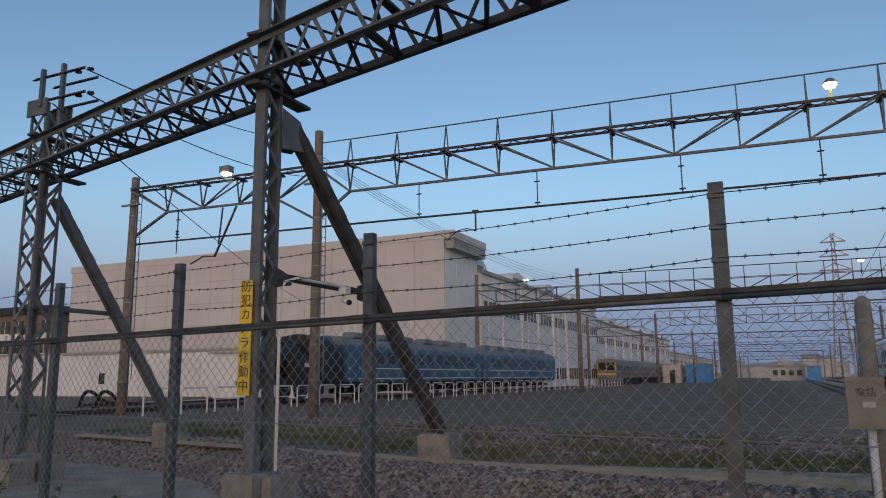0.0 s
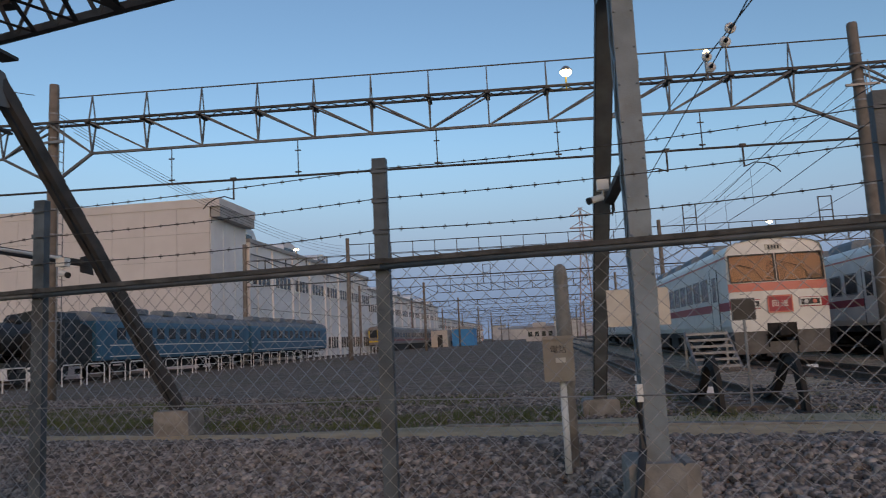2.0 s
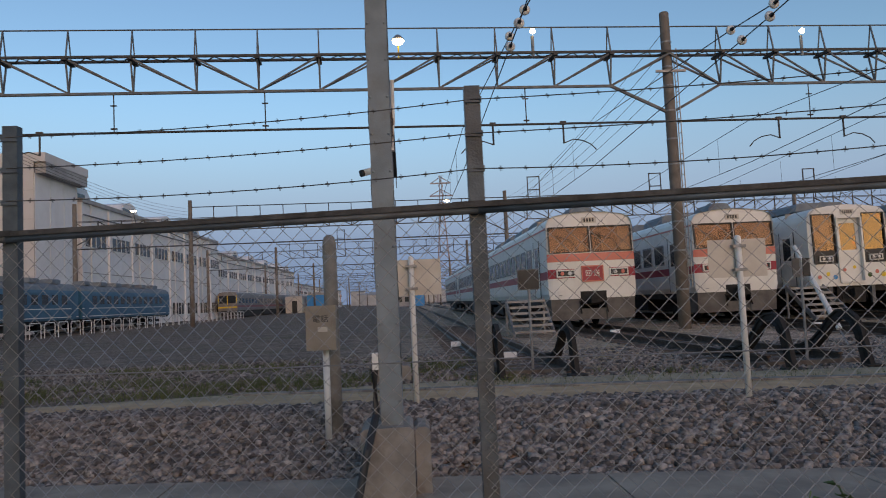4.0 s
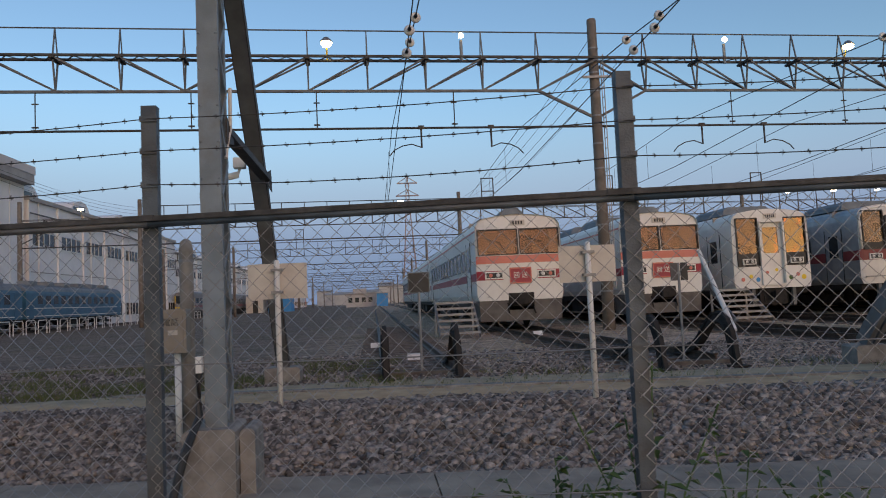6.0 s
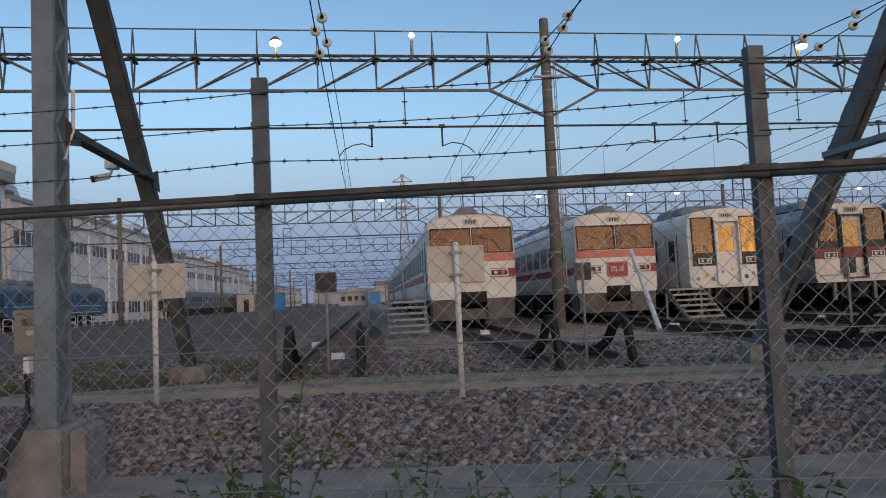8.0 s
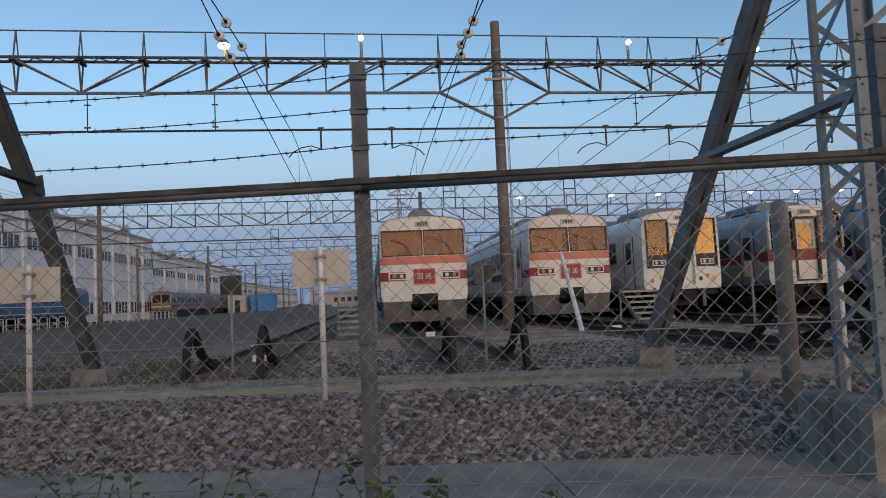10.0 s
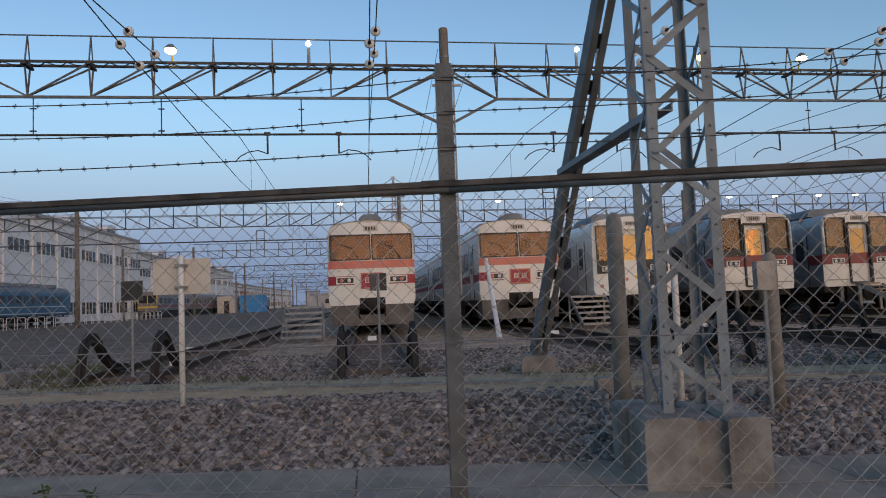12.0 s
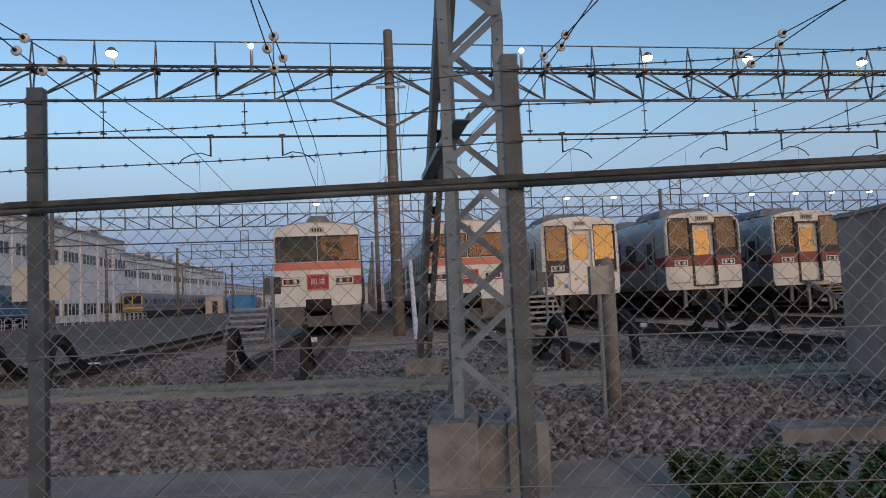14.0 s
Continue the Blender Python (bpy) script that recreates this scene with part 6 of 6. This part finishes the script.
def pylon(x, y, h):
    t = thing("power_pylon", (x, y, 0), "tall red and white lattice power pylon on the skyline", "pylon")
    b = h * 0.065
    legs = MB()
    br = MB()
    for sx in (-1, 1):
        for sy in (-1, 1):
            legs.bar((x + sx * b, y + sy * b, 0), (x + sx * b * 0.25, y + sy * b * 0.25, h * 0.72), 0.36, 0.36)
            legs.bar((x + sx * b * 0.25, y + sy * b * 0.25, h * 0.72), (x + sx * 0.3, y + sy * 0.3, h), 0.3, 0.3)
    n = 12
    for i in range(n):
        z0, z1 = h * i / n, h * (i + 1) / n
        w0, w1 = (b * (1 - 0.75 * min(1, z / (h * 0.72))) for z in (z0, z1))
        br.bar((x - w0, y - w0, z0), (x + w1, y - w1, z1), 0.3, 0.3)
        br.bar((x + w0, y - w0, z0), (x - w1, y - w1, z1), 0.3, 0.3)
    part("leg_frame", legs, PYLONM, t)
    part("bracing", br, PYLONM, t, kind="stuff")
    for z, w in ((0.74, 0.10), (0.84, 0.09), (0.94, 0.08)):
        part("crossarm", MB().bar((x - h * w, y, h * z), (x + h * w, y, h * z), 0.5, 0.6).bar((x - h * w, y, h * z), (x, y, h * (z + 0.05)), 0.3, 0.3).bar((x + h * w, y, h * z), (x, y, h * (z + 0.05)), 0.3, 0.3), PYLONM, t)


pylon(21.3, 350, 60.5)


# ---- small things in the yard ----
def board_post(x, y, zt, z0, z1, w):
    t = thing("sign_board", (x, y, 0), "beige board seen from behind on a white post", "sign", "boards on white posts")
    part("post", MB().lathe((x, y, -0.05), (0, 0, 1), [(0, 0.034), (zt + 0.05, 0.034), (zt + 0.07, 0.02)], 12), POSTW, t, smooth=True)
    m = MB().box(x - w / 2, x + w / 2, y + 0.04, y + 0.046, z0, z1)
    for z in (z0 + 0.06, z1 - 0.1):
        m.box(x - w / 2, x + w / 2, y + 0.034, y + 0.04, z, z + 0.02)
    part("board", m, BOARD, t)
    for z in (z0 + 0.08, z1 - 0.08):
        part("clamp", MB().box(x - 0.07, x + 0.07, y - 0.04, y + 0.04, z - 0.015, z + 0.015), GALV, t)


board_post(2.34, 8.85, 1.76, 1.31, 1.74, 0.71)
board_post(5.95, 7.97, 1.78, 1.34, 1.76, 0.66)

t = thing("telephone_box", (1.40, 7.86, 0), "beige trackside telephone box on a slim post", "telephone box")
part("post", MB().lathe((1.40, 7.88, -0.15), (0, 0, 1), [(0, 0.035), (0.95, 0.035)], 10), POSTW, t, smooth=True)
bx = part("cabinet", MB().prof((1.37, 7.75, 1.0), (1.37, 7.95, 1.0), [(-0.155, -0.22), (0.155, -0.22), (0.155, 0.2), (-0.155, 0.2)]).prof((1.37, 7.73, 1.22), (1.37, 7.97, 1.22), [(-0.165, -0.02), (0.165, -0.02), (0.15, 0.02), (-0.15, 0.02)]), BOXG, t)
part("door", MB().box(1.245, 1.495, 7.738, 7.75, 0.82, 1.18), BOXG, bx)
text_part("lettering", "\u96fb\u8a71", 0.085, DARKP, bx, on_face(1.37, 7.736, 1.1), "dark characters on the door")
part("label_plate", MB().box(1.34, 1.44, 7.734, 7.738, 0.97, 1.02), BOARD, bx)


def stub_post(x, y, top, r, label):
    t = thing("concrete_post", (x, y, 0), label, "post", "short concrete posts")
    part("shaft", MB().lathe((x, y, -0.3), (0, 0, 1), [(0, r * 1.1), (top + 0.2, r), (top + 0.28, r * 0.8), (top + 0.31, r * 0.3)], 14), CONC, t, smooth=True)
    part("band", MB().lathe((x, y, top - 0.25), (0, 0, 1), [(0, r), (0.002, r + 0.008), (0.03, r + 0.008), (0.032, r)], 14), GALV, t)


stub_post(1.45, 8.12, 2.0, 0.075, "short round weathered concrete post behind the telephone box")
stub_post(10.75, 6.55, 2.0, 0.085, "short round weathered concrete post beside the lattice mast")
stub_post(12.42, 6.5, 1.52, 0.075, "short round concrete post with a bracket")
t = thing("relay_case", (12.3, 6.35, 0), "pale grey relay case on a post", "box")
part("case", MB().prof((12.27, 6.3, 1.28), (12.27, 6.4, 1.28), [(-0.1, -0.15), (0.1, -0.15), (0.1, 0.15), (-0.1, 0.15)]), GALV, t)
part("post", MB().tube((12.27, 6.36, -0.2), (12.27, 6.36, 1.15), 0.025, n=8), GALV, t)


def small_sign(x, y, z, w, h, label, pair=False):
    t = thing("track_sign", (x, y, 0), label, "sign", "small track signs")
    part("pole", MB().tube((x, y, 0), (x, y, z + h / 2), 0.022, n=8), GALV, t)
    if pair:
        for s in (-1, 1):
            part("plate", MB().box(x + s * 0.082 - 0.055, x + s * 0.082 + 0.055, y - 0.03, y - 0.012, z - h / 2, z + h / 2), DARKP if s > 0 else SKIRT, t)
        part("bracket", MB().box(x - 0.12, x + 0.12, y - 0.012, y + 0.022, z - 0.02, z + 0.02), GALV, t)
        return
    part("plate", MB().box(x - w / 2, x + w / 2, y - 0.03, y - 0.012, z - h / 2, z + h / 2), DARKP, t)
    part("plate_rim", MB().box(x - w / 2 - 0.015, x + w / 2 + 0.015, y - 0.012, y + 0.0, z - h / 2 - 0.015, z + h / 2 + 0.015), STEEL, t)


small_sign(4.23, 11.75, 1.5, 0.32, 0.3, "black square stop sign on a thin pole")
small_sign(8.3, 11.0, 1.48, 0.16, 0.28, "pair of small dark track signs on a thin pole", True)
small_sign(12.9, 11.2, 1.4, 0.16, 0.26, "pair of small dark track signs on a thin pole", True)
t = thing("leaning_pole", (10.84, 14.5, 0), "white pole leaning over the gravel", "pole")
part("shaft", MB().tube((10.84, 14.35, 0.3), (10.86, 15.84, 2.05), 0.055, 0.045, n=10), POSTW, t)
part("rod", MB().tube((10.84, 14.1, 0.0), (10.84, 14.36, 0.31), 0.015, n=6), GALV, t)
for x, y in ((4.25, 14.5), (8.2, 21.0), (13.3, 19.5), (18.0, 20.0), (3.5, 19.0)):
    t = thing("point_marker", (x, y, 0), "small white marker box between the rails", "marker", "white markers")
    part("case", MB().prof((x - 0.13, y, 0.11), (x + 0.13, y, 0.11), [(-0.08, -0.08), (0.08, -0.08), (0.05, 0.05), (-0.05, 0.05)]), POSTW, t)

t = thing("marker_post", (11.44, 6.69, 0), "slim white painted marker post behind the lattice mast", "post")
part("shaft", MB().lathe((11.44, 6.69, -0.1), (0, 0, 1), [(0, 0.036), (1.5, 0.036), (1.53, 0.02)], 12), POSTW, t, smooth=True)
t = thing("boundary_stone", (10.84, 7.44, 0), "small square beige concrete marker stone in the path", "stone")
part("block", MB().prof((10.84, 7.44 - 0.09, 0.09), (10.84, 7.44 + 0.09, 0.09), [(-0.1, -0.1), (0.1, -0.1), (0.1, 0.08), (0.085, 0.095), (-0.085, 0.095), (-0.1, 0.08)]), CONC, t)

# warning sign on the mast
t = thing("warning_sign", (-4.98, 7.0, 1.76), "tall yellow security camera warning sign with black characters", "sign")
t.location = (-5.07, 6.99, 1.08)
part("plate", MB().box(-5.165, -4.985, 6.985, 6.995, 1.08, 2.44), YELLOW, t)
for i, ch in enumerate("\u9632\u72af\u30ab\u30e1\u30e9\u4f5c\u52d5\u4e2d"):
    text_part("lettering", ch, 0.15, DARKP, t, on_face(-5.075, 6.982, 2.36 - 0.168 * i))
t = thing("cable_conduit", (-4.7, 7.3, 0), "pale bent cable conduit running down the mast", "conduit")
part("pipe", MB().pipe([(-4.86, 7.36, 0.0), (-4.86, 7.36, 2.3), (-4.84, 7.42, 2.46), (-4.8, 7.6, 2.52), (-4.75, 8.6, 2.52)], 0.02, 8), POSTW, t)
t = thing("cable_conduit", (1.98, 6.3, -0.35), "black and white cable conduit on the mast foot", "conduit")
part("pipe", MB().pipe([(1.8, 5.98, -0.38), (1.9, 6.1, 0.05), (1.97, 6.33, 0.3), (1.97, 6.34, 0.7)], 0.035, 8), DARKP, t)
part("junction_box", MB().box(1.955, 2.005, 6.29, 6.372, 0.68, 0.82), POSTW, t)
part("upper_pipe", MB().pipe([(2.2, 6.6, 2.6), (2.215, 6.75, 2.9), (2.22, 6.76, 3.3)], 0.018, 8), POSTW, t)


def cctv(x, y, z, d, label, size=1.0):
    t = thing("security_camera", (x, y, z), label, "camera", "security cameras")
    part("junction_box", MB().prof((x, y - 0.1, z + 0.1), (x, y + 0.1, z + 0.1), [(-0.1, -0.09), (0.1, -0.09), (0.1, 0.09), (-0.1, 0.09)]), POSTW, t)
    part("arm", MB().pipe([(x, y, z), (x - 0.02, y - 0.05, z - 0.1), (x + d * 0.1, y - 0.08, z - 0.12)], 0.025, 8), POSTW, t)
    b = part("barrel", MB().lathe((x + d * 0.02, y - 0.08, z - 0.12), (d * 0.9, -0.5, -0.3), [(0, 0.05), (0.01, 0.06), (0.26, 0.06), (0.27, 0.05)], 14), POSTW, t, smooth=True)
    part("lens_hood", MB().lathe((x + d * 0.02 + d * 0.22, y - 0.08 - 0.122, z - 0.12 - 0.073), (d * 0.9, -0.5, -0.3), [(0, 0.062), (0.05, 0.062), (0.052, 0.05)], 14), DARKP, b)
    return t


cctv(2.0, 8.45, 2.84, -1, "white bullet security camera under the mast tie").scale = (0.65, 0.65, 0.65)
small = cctv(-4.72, 8.6, 2.40, 1, "small white security camera on the mast tie")
small.scale = (0.6, 0.6, 0.6)

# brown shed at the fence and the slab under it
t = thing("equipment_shed", (17.4, 5.7, -0.42), "brown-grey sheeted equipment shed over a gap filled black as shade", "shed")
m = MB().prof((15.4, 6.05, 1.0), (19.6, 5.28, 1.0), [(-1.2, -0.95), (1.2, -0.95), (1.2, 0.92), (-1.2, 0.92)])
part("wall", m, SHED, t)
part("roof", MB().prof((15.36, 6.06, 1.94), (19.64, 5.27, 1.94), [(-1.23, -0.02), (1.23, -0.02), (1.23, 0.03), (-1.23, 0.03)]), SHED, t)
# near-black block stands in for the shaded gap below the walls
part("base", MB().prof((15.5, 6.03, -0.2), (19.5, 5.3, -0.2), [(-1.1, -0.22), (1.1, -0.22), (1.1, 0.26), (-1.1, 0.26)]), UNDER, t)
single("ground_slab", MB().prof((13.75, 6.0, -0.3), (17.6, 5.4, -0.3), [(-0.6, -0.15), (0.6, -0.15), (0.6, 0.09), (-0.6, 0.09)]), CONC, "flat grey concrete slab before the brown shed", "slab")


# ---- plants ----
def weed(x, y, z, h, n, seed, name="weed_plant", label="green leafy weed growing at the fence foot"):
    r = random.Random(seed)
    t = thing(name, (x, y, z), label, "weed", "weeds at the fence")
    st, lf = MB(), MB()
    for i in range(n):
        a, lean = r.uniform(0, 6.28), r.uniform(0.05, 0.45)
        hh = h * r.uniform(0.5, 1.0)
        pts = [Vector((x + math.cos(a) * lean * hh * k * k, y + math.sin(a) * lean * hh * k * k * 0.6, z + hh * k)) for k in (0, 0.35, 0.7, 1.0)]
        st.pipe(pts, 0.004, 4)
        for k in range(int(10 + hh * 14)):
            s = r.uniform(0.2, 1.0)
            j = min(2, int(s * 3))
            p = pts[j].lerp(pts[j + 1], s * 3 - j)
            b = r.uniform(0, 6.28)
            l = r.uniform(0.04, 0.095)
            d = Vector((math.cos(b), math.sin(b), r.uniform(-0.3, 0.6))).normalized()
            w = d.cross(Vector((0, 0, 1))).normalized() * l * 0.28
            lf.add([p, p + d * l * 0.5 + w + Vector((0, 0, 0.008)), p + d * l + Vector((0, 0, -0.012)), p + d * l * 0.5 - w + Vector((0, 0, 0.008))], [(0, 1, 2, 3)])
    part("stalk", st, LEAF, t, kind="stuff")
    part("foliage", lf, LEAF, t, kind="stuff")


rng = random.Random(21)
k = 0
for x0, x1, n, h in ((3.7, 7.2, 24, 0.86), (12.1, 15.6, 95, 0.30), (1.6, 3.2, 4, 0.45), (-7, -3.0, 8, 0.8)):
    for i in range(n):
        x = rng.uniform(x0, x1)
        d = rng.uniform(0.06, 0.55) if x < 9 else rng.uniform(2.0, 3.5)
        weed(x, fence_y(x) + d, -0.39, h * rng.uniform(0.65, 1.15), rng.randint(5, 9), 100 + k)
        k += 1
weed(4.56, fence_y(4.47) + 0.02, -0.39, 1.35, 9, 7, "climbing_weed", "green climbing weed round a fence post")


def grass(name, label, n, x0, x1, y0, y1, hmin, hmax, seed):
    r = np.random.default_rng(seed)
    m = MB()
    for i in range(n):
        x, y = r.uniform(x0, x1), r.uniform(y0, y1)
        y += -0.18 * x
        if noise.noise(Vector((x * 0.6, y * 0.6, seed))) < -0.05:
            continue
        for b in range(4):
            a, h = r.uniform(0, 6.28), r.uniform(hmin, hmax)
            dx, dy = math.cos(a), math.sin(a)
            z = ground_z(x, y)
            m.add([(x - dy * 0.006, y + dx * 0.006, z), (x + dy * 0.006, y - dx * 0.006, z), (x + dx * h * 0.6, y + dy * h * 0.6, z + h)], [(0, 1, 2)])
    single(name, m, DRYGRASS, label, "grass", kind="stuff")


grass("thin_grass", "thin yellowish-green grass on the gravel", 9000, -16, 4, 11.0, 16.0, 0.04, 0.14, 2)
grass("sparse_grass", "sparse grass tufts beside the sandy path", 2600, -4, 22, 10.4, 12.6, 0.03, 0.12, 6)
grass("verge_grass", "green grass strip along the sandy path", 3600, -15, 3.5, 10.5, 12.4, 0.04, 0.15, 9)
